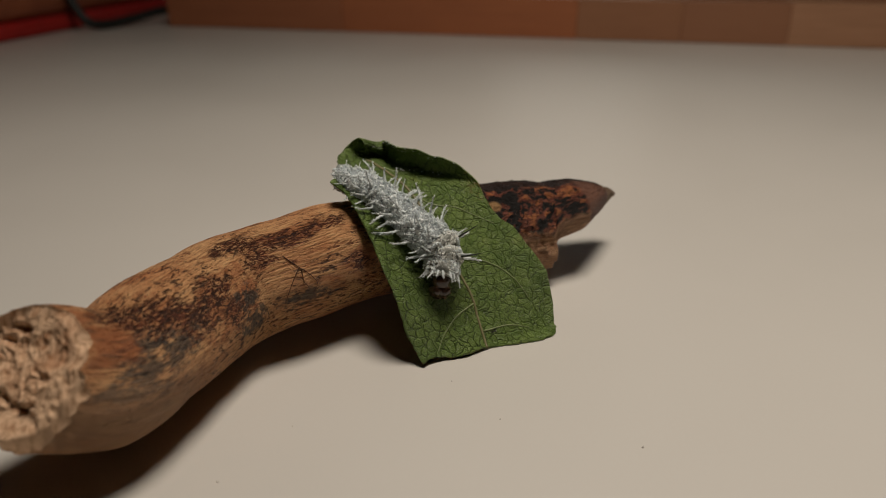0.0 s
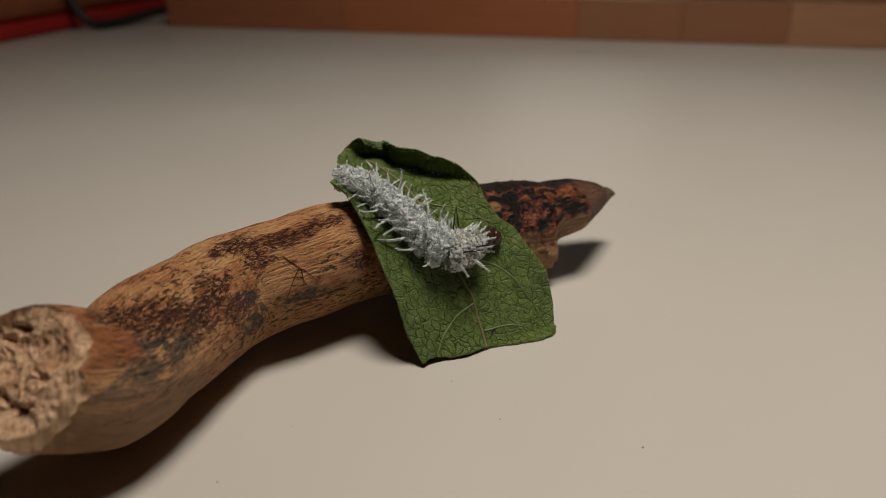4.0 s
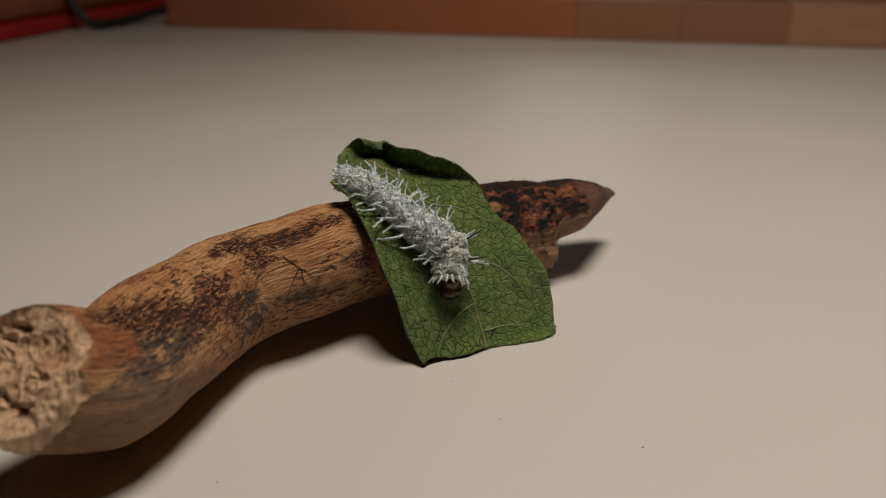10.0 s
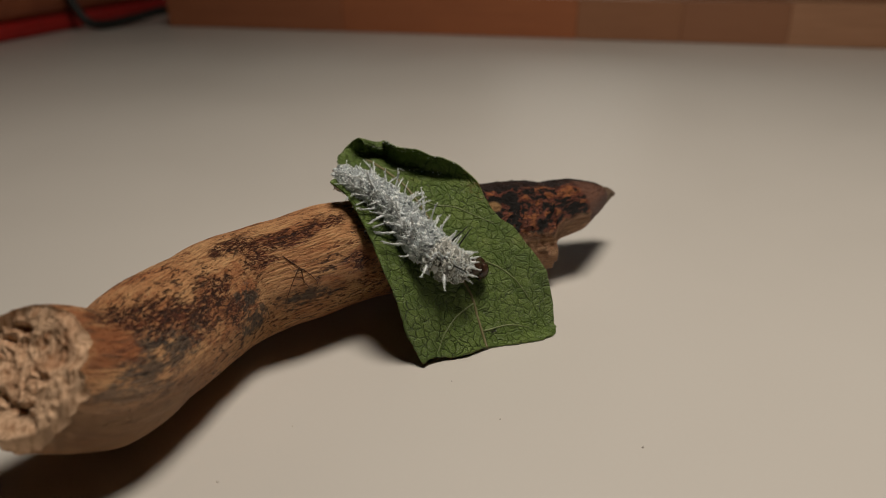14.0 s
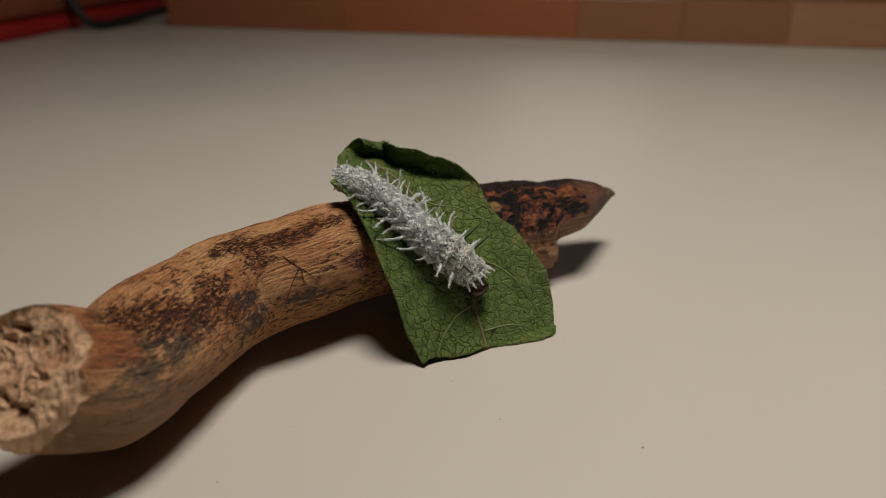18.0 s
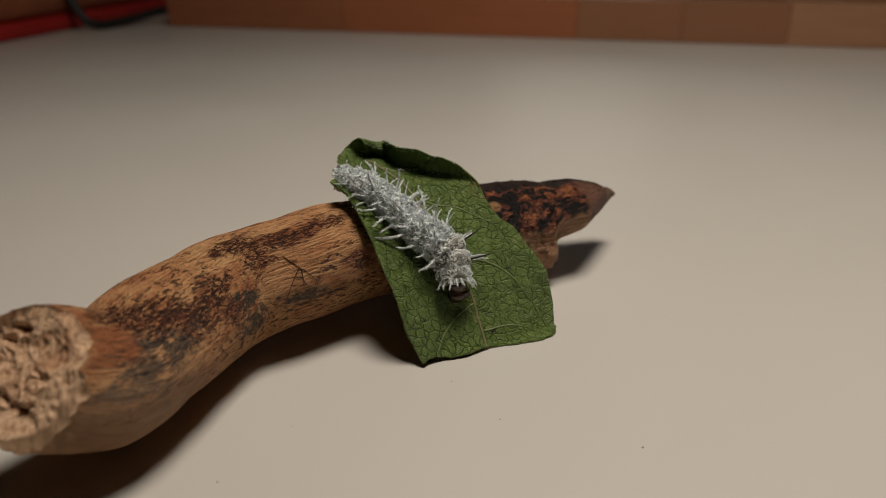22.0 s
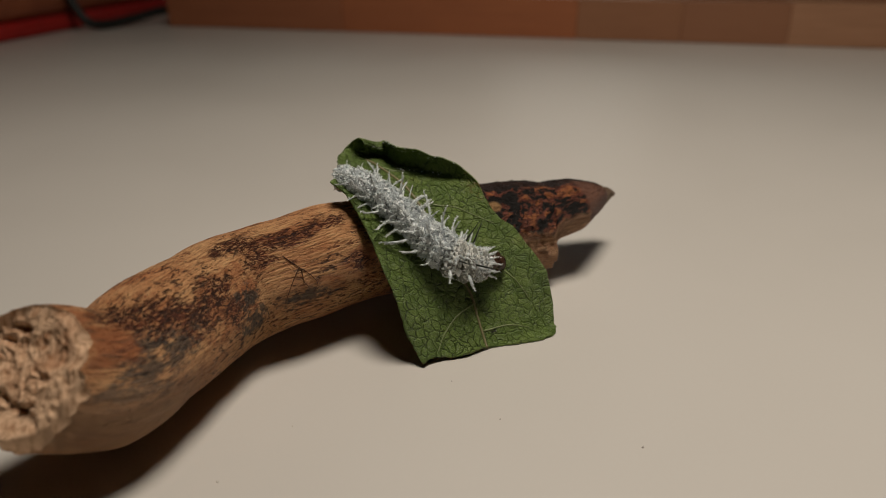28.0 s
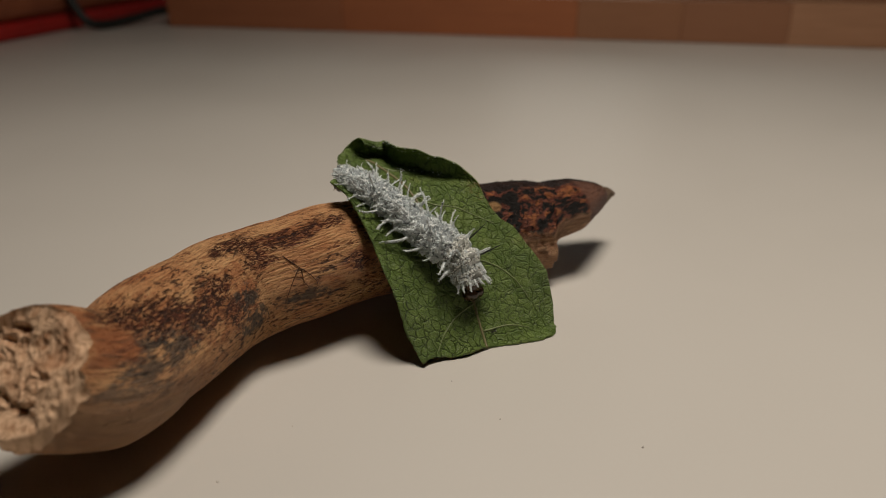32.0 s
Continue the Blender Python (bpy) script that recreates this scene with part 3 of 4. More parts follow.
            for hx, hy, wx, wy, deep in pits:
                far_ = math.hypot((x - hx) / wx, (y - hy) / wy)
                n -= 0.65 * deep * smooth01(1.35 - far_ + 0.8 * noise.noise(p * 430) + 0.4 * noise.noise(p * 1100))
            verts.append(p + END_NORMAL * (n + 0.0008) * fade)
    for i in range(rings):
        for k in range(nphi):
            k2 = (k + 1) % nphi
            faces.append((i * nphi + k, i * nphi + k2, (i + 1) * nphi + k2, (i + 1) * nphi + k))
    raw("broken_end", verts, [f[::-1] for f in faces], PITH, wood, "pale crumbling broken end")

    # thin dark rootlet on the side
    def on_skin(u, v):
        p, d, t = branch_point(path, total, u + START - 0.0060, v / 0.0146)
        return p + d * 0.00018 - base
    for pts in ([(0.0747, 0.0117), (0.0768, 0.0158), (0.0779, 0.0178), (0.0791, 0.0209), (0.0781, 0.0232)],
                [(0.0768, 0.0155), (0.0745, 0.0195), (0.0725, 0.0238)], [(0.0770, 0.0160), (0.0768, 0.0195), (0.0775, 0.0215)]):
        line = np.array([on_skin(u, v) for u, v in spline(pts, 8)])
        tube("rootlet", line, np.linspace(0.00012, 0.00006, len(line)), FIBRE, wood, "thin dark rootlet", 5)


# ---- leaf ----
LEAF_P = Vector((-0.0047, 0.1534, 0.0008))
LEAF_D = Vector((0.8386, 0.5447, 0))
LEAF_N = Vector((-0.5447, 0.8386, 0))
_S = np.linspace(0, 0.12, 241)
_TH = np.radians(np.interp(_S, [0, 0.012, 0.026, 0.037, 0.062, 0.12], [44, 43, 39, 40, 5.5, 5]))
_CN = np.concatenate([[0], np.cumsum(np.cos(_TH[:-1]) * 0.0005)])
_CZ = np.concatenate([[0], np.cumsum(np.sin(_TH[:-1]) * 0.0005)])


def leaf_point(a, s, h=0.0):
    """A place on the draped leaf: a metres across, s along from the cut edge, h above it."""
    h += 0.0024 * smooth01((a - 0.018) / 0.027) * math.sin(math.pi * min(max(s / 0.07, 0), 1))
    t = float(np.interp(s, _S, _TH))
    n = float(np.interp(s, _S, _CN)) + min(s, 0) * 0.95
    z = float(np.interp(s, _S, _CZ)) + min(s, 0) * 0.2
    p = LEAF_P + LEAF_D * a + LEAF_N * (n - 0.0665 * a - h * math.sin(t)) + Vector((0, 0, z + h * math.cos(t)))
    # pulled towards the camera's eye to clear the branch, keeping its outline in view
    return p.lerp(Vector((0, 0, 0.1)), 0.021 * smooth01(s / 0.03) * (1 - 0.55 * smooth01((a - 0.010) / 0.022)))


def leaf_edges(s):
    left = float(np.interp(s, [0, 0.009, 0.0217, 0.0331, 0.0439, 0.0482, 0.0512, 0.0530, 0.062, 0.068, 0.0702, 0.0743, 0.0807],
                           [-0.0003, -0.0021, -0.0024, -0.0018, -0.0018, -0.0026, -0.0049, -0.0016, 0.0031, 0.0058, 0.0082, 0.0130, 0.0150]))
    right = float(np.interp(s, [0, 0.0054, 0.0135, 0.0227, 0.0280, 0.0315, 0.0350, 0.0430, 0.0469, 0.0528, 0.0567, 0.0627, 0.0690, 0.0743, 0.0807],
                            [0.0392, 0.0410, 0.0415, 0.0392, 0.0385, 0.0364, 0.0356, 0.0353, 0.0325, 0.0274, 0.0247, 0.0216, 0.0214, 0.0218, 0.0208]))
    return left, right


def margin(a, s):
    """How far the blade's near margin is lifted."""
    f = max(0.0, 1 - (a - leaf_edges(max(s, 0))[0]) / 0.012)
    return 0.0012 * f * f * smooth01((s - 0.004) / 0.012) * (1 - smooth01((s - 0.036) / 0.010))


def build_leaf():
    leaf = new("leaf")
    leaf.location = LEAF_P + LEAF_D * 0.02 - Vector((0, 0, 0.0008))
    tagged(leaf, "torn green leaf draped over the branch, back edge curled", "leaf")
    base = Vector(leaf.location)
    ns, na, nc = 150, 90, 10
    verts, uvs, faces = [], [], []
    for i in range(ns + 1):
        f = i / ns
        for k in range(na + nc + 1):
            g = min(k / na, 1.0)
            torn = float(np.interp(g, [0, 0.04, 0.10, 0.16, 0.24, 0.35, 0.46, 0.66, 0.80, 0.91, 0.96, 1.0], [-0.0002, 0.0003, 0.0009, 0.0001, -0.0010, -0.0008, -0.0006, -0.0026, -0.0040, -0.0040, -0.0028, -0.0008])) + 0.0004 * noise.noise(Vector((g * 14, 0, 3))) + 0.0003 * noise.noise(Vector((g * 40, 0, 7)))
            s = torn * (1 - f) ** 2 + 0.0807 * f
            left, right = leaf_edges(max(s, 0))
            edge_n = 0.0003 * noise.noise(Vector((s * 500, 0, 11))) + 0.0002 * noise.noise(Vector((s * 1400, 0, 5)))
            a = left + edge_n + (right - edge_n - left) * g
            ripple = 0.00055 * noise.noise(Vector((a * 110, s * 110, 4))) + 0.0002 * noise.noise(Vector((a * 420, s * 420, 4)))
            sag = -0.0006 * math.exp(-((a - 0.0205) / 0.003) ** 2)
            cup = 0.0029 * ((a - 0.0195) / 0.0195) ** 2 * smooth01(s / 0.02)
            tip = 0.0014 * smooth01((s - 0.064) / 0.013)
            turn = 0.0012 * smooth01((s - 0.038) / 0.012) * smooth01((0.006 - (a - left)) / 0.006)
            over = max(0.0, s - 0.0695) / 0.0019
            roll = 0.0019 * (1 - 0.07 * over)
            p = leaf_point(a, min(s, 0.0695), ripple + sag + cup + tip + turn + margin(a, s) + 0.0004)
            p += LEAF_N * roll * math.sin(over) + Vector((0, 0, roll * (1 - math.cos(over))))
            if k > na:
                # upturned back edge
                c = (k - na) / nc
                width = 0.0058 * smooth01((s - 0.038) / 0.014) + 0.0002
                width *= 1 - 0.92 * smooth01((s - 0.0665) / 0.009)
                width *= 1 + 0.15 * noise.noise(Vector((s * 220, 1, 1)))
                ang = math.radians(35 + 75 * smooth01(c * 1.6))
                out = (LEAF_D * 0.55 + LEAF_N * 0.83).normalized()
                reach = width * c
                fold = smooth01((s - 0.034) / 0.022)
                p += out * reach * (0.75 + (-0.35 - 0.95 * c) * fold) + Vector((0, 0, 1)) * reach * (0.45 + (math.sin(min(ang, 1.5)) - 0.45) * fold)
                a += reach * 0.6
                s += reach * 0.6
            p.z = max(p.z, 0.0005)
            verts.append(p - base)
            uvs.append((a, s))
    n1 = na + nc + 1
    for i in range(ns):
        for k in range(n1 - 1):
            faces.append((i * n1 + k, i * n1 + k + 1, (i + 1) * n1 + k + 1, (i + 1) * n1 + k))
    blade = raw("blade", verts, faces, LEAF, leaf, uv=uvs)
    sol = blade.modifiers.new("thickness", "SOLIDIFY")
    sol.thickness, sol.offset = 0.00035, -1

    def vein(name, pts, r0, r1, material, label):
        path = spline([(a / 1000, s / 1000) for a, s in pts], 14)
        line = []
        for a, s in path:
            ripple = 0.00055 * noise.noise(Vector((a * 110, s * 110, 4))) + 0.0002 * noise.noise(Vector((a * 420, s * 420, 4)))
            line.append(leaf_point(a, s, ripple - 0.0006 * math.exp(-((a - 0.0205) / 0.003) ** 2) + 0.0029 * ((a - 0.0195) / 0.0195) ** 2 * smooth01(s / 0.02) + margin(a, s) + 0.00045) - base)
        tube(name, line, np.linspace(r0, r1, len(line)), material, leaf, label, 6)
    vein("midrib", [(17.8, -0.8), (18.9, 6.5), (20.1, 13.7), (19.9, 19.7), (19.2, 33), (17.8, 47), (15.5, 62), (14.4, 70.5)], 0.00036, 0.00042, RIB, "pale brown midrib")
    for pts in ([(18.2, 46.5), (22.5, 41.9), (27.7, 38.5), (34.5, 30.9)], [(16, 61), (20.5, 58.0), (29.1, 54.0), (35.4, 47)], [(19.0, 3.8), (25.7, 3.4), (31.6, 1.4)],
                [(20.0, 25), (27.5, 21.4), (32.4, 15.3), (34.6, 8.8)], [(19.6, 11.5), (13.4, 9.3), (7.8, 5.4), (4.7, 1.8)]):
        vein("vein", pts, 0.00024, 0.00012, VEIN, "")


    # small white grains along the rim and on the crest vein
    rng = random.Random(3)
    spots = [verts[i * n1 + n1 - 1 - rng.randrange(3)] for i in (rng.randrange(88, 138) for _ in range(34))]
    for _ in range(22):
        f = rng.random()
        a, s = 0.0185 + 0.0165 * f, 0.0592 - 0.0120 * f + rng.gauss(0, 0.0005)
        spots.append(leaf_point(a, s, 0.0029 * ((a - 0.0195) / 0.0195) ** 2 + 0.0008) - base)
    grains, tris = [], []
    for p in spots:
        size, n = rng.uniform(0.00010, 0.00026), len(grains)
        turn = Euler((rng.uniform(0, 6), rng.uniform(0, 6), 0)).to_matrix()
        grains += [p + turn @ Vector(q) * size * rng.uniform(0.6, 1.4) for q in ((1, 0, 0), (-1, 0, 0), (0, 1, 0), (0, -1, 0), (0, 0, 1), (0, 0, -1))]
        tris += [(n + x, n + y, n + z) for x in (0, 1) for y in (2, 3) for z in (4, 5)]
    raw("white_grain", grains, tris, WAX, leaf, "white grains on the rim", False)


# ---- caterpillar ----
# seconds, then places on the leaf (mm across, mm along) of the mid-thorax, the collar and the head
CRAWL_A = [
    (0, 15.2, 26.2, 12.5, 20.5, 10.8, 16.6), (0.5, 15.5, 26.1, 11.4, 19.6, 10.3, 16.7),
    (1, 13.1, 25.1, 11.6, 17.9, 13.4, 14.6), (1.5, 13.2, 25.4, 18.0, 20.8, 23.5, 21.1),
    (2, 15.4, 25.8, 23.2, 25.1, 29.3, 26.0), (2.5, 15.8, 25.7, 24.2, 26.0, 30.1, 28.6),
    (3, 15.8, 25.7, 24.5, 26.0, 30.2, 27.7), (3.5, 15.6, 25.6, 24.3, 26.0, 30.6, 27.4),
]
CRAWL_B = [
    (5.5, 16.8, 24.6, 25.4, 24.0, 31.2, 24.8), (6, 16.6, 24.0, 24.5, 23.9, 30.1, 24.9),
    (6.5, 16.7, 24.6, 23.3, 20.3, 27.0, 17.7), (7, 17.6, 24.8, 19.0, 19.0, 18.4, 15.3),
    (7.5, 17.5, 25.3, 15.9, 20.3, 15.2, 16.3), (8, 17.4, 25.3, 14.7, 19.9, 13.7, 15.9),
    (8.5, 16.8, 25.1, 14.1, 19.4, 12.9, 16.0), (9, 16.4, 24.7, 14.0, 18.8, 13.0, 15.5),
    (9.5, 16.7, 25.3, 14.1, 18.9, 13.7, 15.3), (10, 17.0, 25.6, 14.1, 19.2, 13.6, 15.7),
]
CRAWL_C = [
    (10.5, 17.3, 25.2, 14.7, 18.8, 13.8, 15.2), (11, 17.1, 24.7, 14.4, 18.2, 13.6, 14.7),
    (11.5, 17.1, 25.2, 14.2, 18.9, 13.4, 15.6), (12, 17.1, 25.2, 14.5, 18.8, 13.1, 15.0),
    (12.5, 16.7, 24.6, 14.5, 18.3, 14.8, 14.7), (13, 15.9, 24.3, 14.6, 17.6, 15.9, 14.0),
    (13.5, 13.7, 23.6, 15.1, 17.7, 20.1, 15.7), (14, 13.0, 24.5, 17.5, 20.4, 23.4, 19.4),
    (14.5, 12.7, 25.2, 19.4, 22.3, 26.0, 22.3),
]
CRAWL_D = [
    (16.5, 15.5, 24.2, 22.8, 21.4, 29.0, 22.3), (17, 16.5, 24.2, 22.9, 19.9, 28.3, 19.7),
    (17.5, 16.6, 24.1, 22.8, 19.2, 27.0, 17.2), (18, 16.5, 24.3, 19.8, 18.3, 20.8, 14.5),
    (18.5, 17.6, 24.1, 17.4, 18.1, 17.8, 14.5), (19, 17.7, 24.2, 16.9, 17.9, 16.6, 14.3),
    (19.5, 18.3, 24.9, 16.8, 18.1, 16.2, 14.9), (20, 18.3, 24.8, 16.4, 17.8, 15.8, 14.5),
    (20.5, 18.2, 24.6, 15.6, 18.2, 14.9, 14.7),
]
CRAWL_E = [
    (21, 17.8, 24.2, 15.5, 18.1, 15.5, 15.2), (21.5, 17.3, 24.5, 15.1, 18.2, 14.6, 15.1),
    (22, 16.4, 24.7, 15.1, 18.2, 15.2, 14.6), (22.5, 16.0, 24.3, 14.8, 18.1, 15.3, 14.0),
    (23, 16.3, 23.9, 14.9, 17.9, 14.6, 14.5), (23.5, 15.9, 24.0, 15.0, 17.7, 14.9, 14.9),
    (24, 15.7, 24.0, 15.7, 17.4, 16.3, 14.0), (24.5, 14.4, 23.7, 15.3, 17.0, 17.0, 13.8),
    (25, 13.5, 23.2, 16.6, 17.1, 21.3, 15.6), (25.5, 13.8, 23.8, 19.1, 20.0, 25.6, 18.9),
]
CRAWL_F = [
    (27.5, 16.9, 23.4, 22.6, 19.9, 27.6, 19.9), (28, 16.9, 23.2, 23.3, 19.6, 28.7, 19.8),
    (28.3, 16.0, 23.8, 22.1, 19.6, 28.2, 19.6), (28.6, 15.9, 22.6, 21.7, 18.3, 27.6, 18.2),
    (28.9, 16.0, 22.4, 21.5, 17.9, 27.0, 17.7), (29.5, 15.2, 22.6, 21.3, 17.9, 26.9, 17.7),
    (29.8, 15.9, 22.3, 21.4, 17.7, 26.9, 17.1), (30.1, 16.2, 21.9, 20.7, 16.7, 25.5, 15.6),
    (30.4, 16.5, 21.8, 19.3, 15.5, 21.8, 13.9), (30.7, 17.0, 22.0, 18.7, 15.9, 21.1, 13.9),
    (31, 17.5, 22.1, 18.7, 16.6, 20.2, 13.7), (31.5, 17.9, 22.5, 19.2, 17.0, 19.9, 14.2),
    (32, 18.2, 23.3, 18.8, 17.2, 19.1, 14.0),
]

CRAWL = CRAWL_A + CRAWL_B + CRAWL_C + CRAWL_D + CRAWL_E + CRAWL_F
SEGMENTS = 13
BODY_R = [0.0032, 0.0037, 0.0038, 0.0038, 0.0038, 0.0038, 0.0040, 0.0043, 0.0047, 0.0051, 0.0053, 0.0050, 0.0044]
BASE = leaf_point(0.008, 0.039)


def body_line(row):
    t, da, dsv, ea, es, ha, hs = row
    ma, ms = 11.7 + 0.45 * (da - 16.2), 33.2 + 0.45 * (dsv - 24.3)
    pts = [(0.1, 54.5, 3.3), (2.5, 51.2, 3.8), (5.0, 48.0, 3.9), (8.8, 40.6, 4.1), (ma, ms, 4.5), (da, dsv, 4.9), (ea, es, 4.5), (ha, hs, 3.2)]
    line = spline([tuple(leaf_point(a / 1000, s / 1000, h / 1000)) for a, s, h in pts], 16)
    return line, arc(line)[16 * 6], arc(line)[-1]


def frame_at(line, u, up=Vector((0.20, -0.32, 0.92))):
    """A pose at u metres along the body: x forwards, z away from the leaf."""
    total = arc(line)[-1]
    c = Vector(along(line, u))
    x = Vector(along(line, min(u + 0.0028, total)) - along(line, max(u - 0.0028, 0))).normalized()
    y = up.cross(x).normalized()
    z = x.cross(y)
    m = Matrix((x, y, z)).transposed().to_4x4()
    m.translation = c - BASE
    return m


def body_rows(index):
    rows = []
    for row in CRAWL:
        line, neck, total = body_line(row)
        if index == SEGMENTS:
            m = frame_at(line, total)
        else:
            m = frame_at(line, neck * (0.03 + 0.955 * index / (SEGMENTS - 1)))
        rows.append((row[0], m))
    return rows


def thorn(rng, length, radius, bend=0.25, barbs=16, thin=0.34):
    """Verts and faces of a tapered, bent spine along z, clad in fine wax threads."""
    verts, faces = [], []

    def cone(p, d, ln, r, sides, steps, curve):
        start = len(verts)
        d = d.normalized()
        s = d.orthogonal().normalized()
        u = d.cross(s)
        for i in range(steps):
            f = i / steps
            c = p + d * ln * f + curve * (ln * f * f)
            for k in range(sides):
                a = 2 * math.pi * k / sides
                verts.append(c + (s * math.cos(a) + u * math.sin(a)) * r * (1 - f) ** 0.7)
        verts.append(p + d * ln + curve * ln)
        for i in range(steps - 1):
            for k in range(sides):
                k2 = (k + 1) % sides
                faces.append((start + i * sides + k, start + i * sides + k2, start + (i + 1) * sides + k2, start + (i + 1) * sides + k))
        last = start + (steps - 1) * sides
        for k in range(sides):
            faces.append((last + k, last + (k + 1) % sides, len(verts) - 1))
    curve = Vector((rng.uniform(-1, 1), rng.uniform(-1, 1), 0)) * bend
    cone(Vector((0, 0, 0)), Vector((0, 0, 1)), length, radius, 7, 7, curve)
    for i, v in enumerate(verts[:-1]):
        mid = Vector((0, 0, v.z))
        v += (v - mid) * (0.5 * noise.noise(v * 1900 + curve * 30))
    for i in range(barbs):
        f = rng.random() ** 0.9 * 0.95
        a = rng.uniform(0, 2 * math.pi)
        side = Vector((math.cos(a), math.sin(a), 0))
        p = Vector((0, 0, length * f)) + curve * length * f * f + side * radius * 0.7 * (1 - f)
        cone(p, side + Vector((0, 0, rng.uniform(0.1, 2.2))), rng.uniform(0.00025, 0.0007), max(radius, 0.0003) * thin * rng.uniform(0.7, 1.5), 3, 2, Vector((rng.uniform(-1, 1), rng.uniform(-1, 1), rng.uniform(-1, 1))) * 0.3)
    return verts, faces


def segment_skin(rng, length, r, rough_amp, fold):
    """Bulging ring of the body along x, with warty relief."""
    rings, sides = 16, 36
    verts, faces = [], []
    off = Vector((rng.uniform(0, 50), rng.uniform(0, 50), 0))
    for i in range(rings + 1):
        f = i / rings * 2 - 1
        rr = r * (1 - fold * f * f) * math.sqrt(max(1 - abs(f) ** 7, 0.02))
        for k in range(sides):
            a = 2 * math.pi * k / sides
            d = Vector((0, math.sin(a), math.cos(a)))
            p = Vector((f * length / 2, d.y * rr * 1.02, d.z * rr * (1.0 if d.z > 0 else 0.86)))
            n = noise.noise(p * 620 + off) * rough_amp + noise.noise(p * 1500 + off) * rough_amp * 0.5
            wart = max(0, math.cos(3 * a)) ** 8 * math.exp(-(f / 0.4) ** 2) * 0.0005
            verts.append(p + d * (n + wart))
    for i in range(rings):
        for k in range(sides):
            k2 = (k + 1) % sides
            faces.append((i * sides + k, (i + 1) * sides + k, (i + 1) * sides + k2, i * sides + k2))
    faces.append(tuple(range(sides)))
    faces.append(tuple(rings * sides + k for k in range(sides))[::-1])
    return verts, faces


def bald(a, f):
    """The bare grey spots in two rows along the back."""
    return ((abs(a) - 0.30) / 0.19) ** 2 + ((f - 0.1) / 0.50) ** 2 < 1


def fluff(rng, length, r, tufts, tall):
    """Ragged tufts of curled wax threads and ribbons on a body ring, with bare gaps between them."""
    verts, faces = [], []
    seed = rng.uniform(0, 90)
    for j in range(tufts):
        a0 = rng.gauss(0, 1.0)
        f0 = rng.uniform(-1, 1)
        if rng.random() < 0.55:
            a0 = rng.choice((-1.6, -1.1, -0.62, 0.62, 1.1, 1.6)) + rng.gauss(0, 0.13)
            f0 = rng.gauss(-0.05, 0.32)
        if bald(a0, f0) or noise.noise(Vector((a0 * 3.2, f0 * 2.2, seed))) > 0.16:
            continue
        lean0 = Vector((rng.uniform(-1.6, 1.1), rng.uniform(-1, 1), rng.uniform(-0.9, 0.9)))
        big = rng.uniform(0.35, 1.0)
        for i in range(rng.randrange(4, 12)):
            a = a0 + rng.gauss(0, 0.09)
            f = min(max(f0 + rng.gauss(0, 0.15), -1), 1)
            d = Vector((0, math.sin(a), math.cos(a)))
            rr = r * (1 - 0.20 * f * f) * 0.98
            p = Vector((f * length / 2, d.y * rr * 1.02, d.z * rr))
            way = (d * 0.75 + lean0 * 0.75 + Vector((rng.uniform(-1, 1), rng.uniform(-1, 1), rng.uniform(-1, 1))) * 0.5).normalized()
            if way.dot(d) < 0.15:
                way = (way + d * (0.32 - way.dot(d))).normalized()
            ln = tall * big * rng.uniform(0.45, 1.15)
            w = rng.uniform(0.00008, 0.00017)
            thick = w
            if rng.random() < 0.3:
                w, thick = w * 2.3, w * 0.5
            s = Matrix.Rotation(rng.uniform(0, 6.28), 3, way) @ way.orthogonal().normalized()
            u = way.cross(s)
            curl = (s * rng.uniform(-1, 1) + u * rng.uniform(-1, 1)) * 1.2
            n = len(verts)
            for g, k in ((0.0, 1.0), (0.35, 1.1), (0.7, 0.8)):
                c = p + way * ln * g + curl * ln * (0.62 * math.sin(g * 3.4) * g) + Vector((rng.uniform(-1, 1), rng.uniform(-1, 1), rng.uniform(-1, 1))) * (0.00007 if g else 0)
                verts += [c + s * w * k, c - s * w * 0.5 * k + u * thick * 0.87 * k, c - s * w * 0.5 * k - u * thick * 0.87 * k]
            verts.append(p + way * ln * 0.85 + curl * ln * 0.1 - d * ln * 0.1)
            for q in (0, 3):
                faces += [(n + q, n + q + 1, n + q + 4, n + q + 3), (n + q + 1, n + q + 2, n + q + 5, n + q + 4), (n + q + 2, n + q, n + q + 3, n + q + 5)]
            faces += [(n + 6, n + 7, n + 9), (n + 7, n + 8, n + 9), (n + 8, n + 6, n + 9)]
    return verts, faces


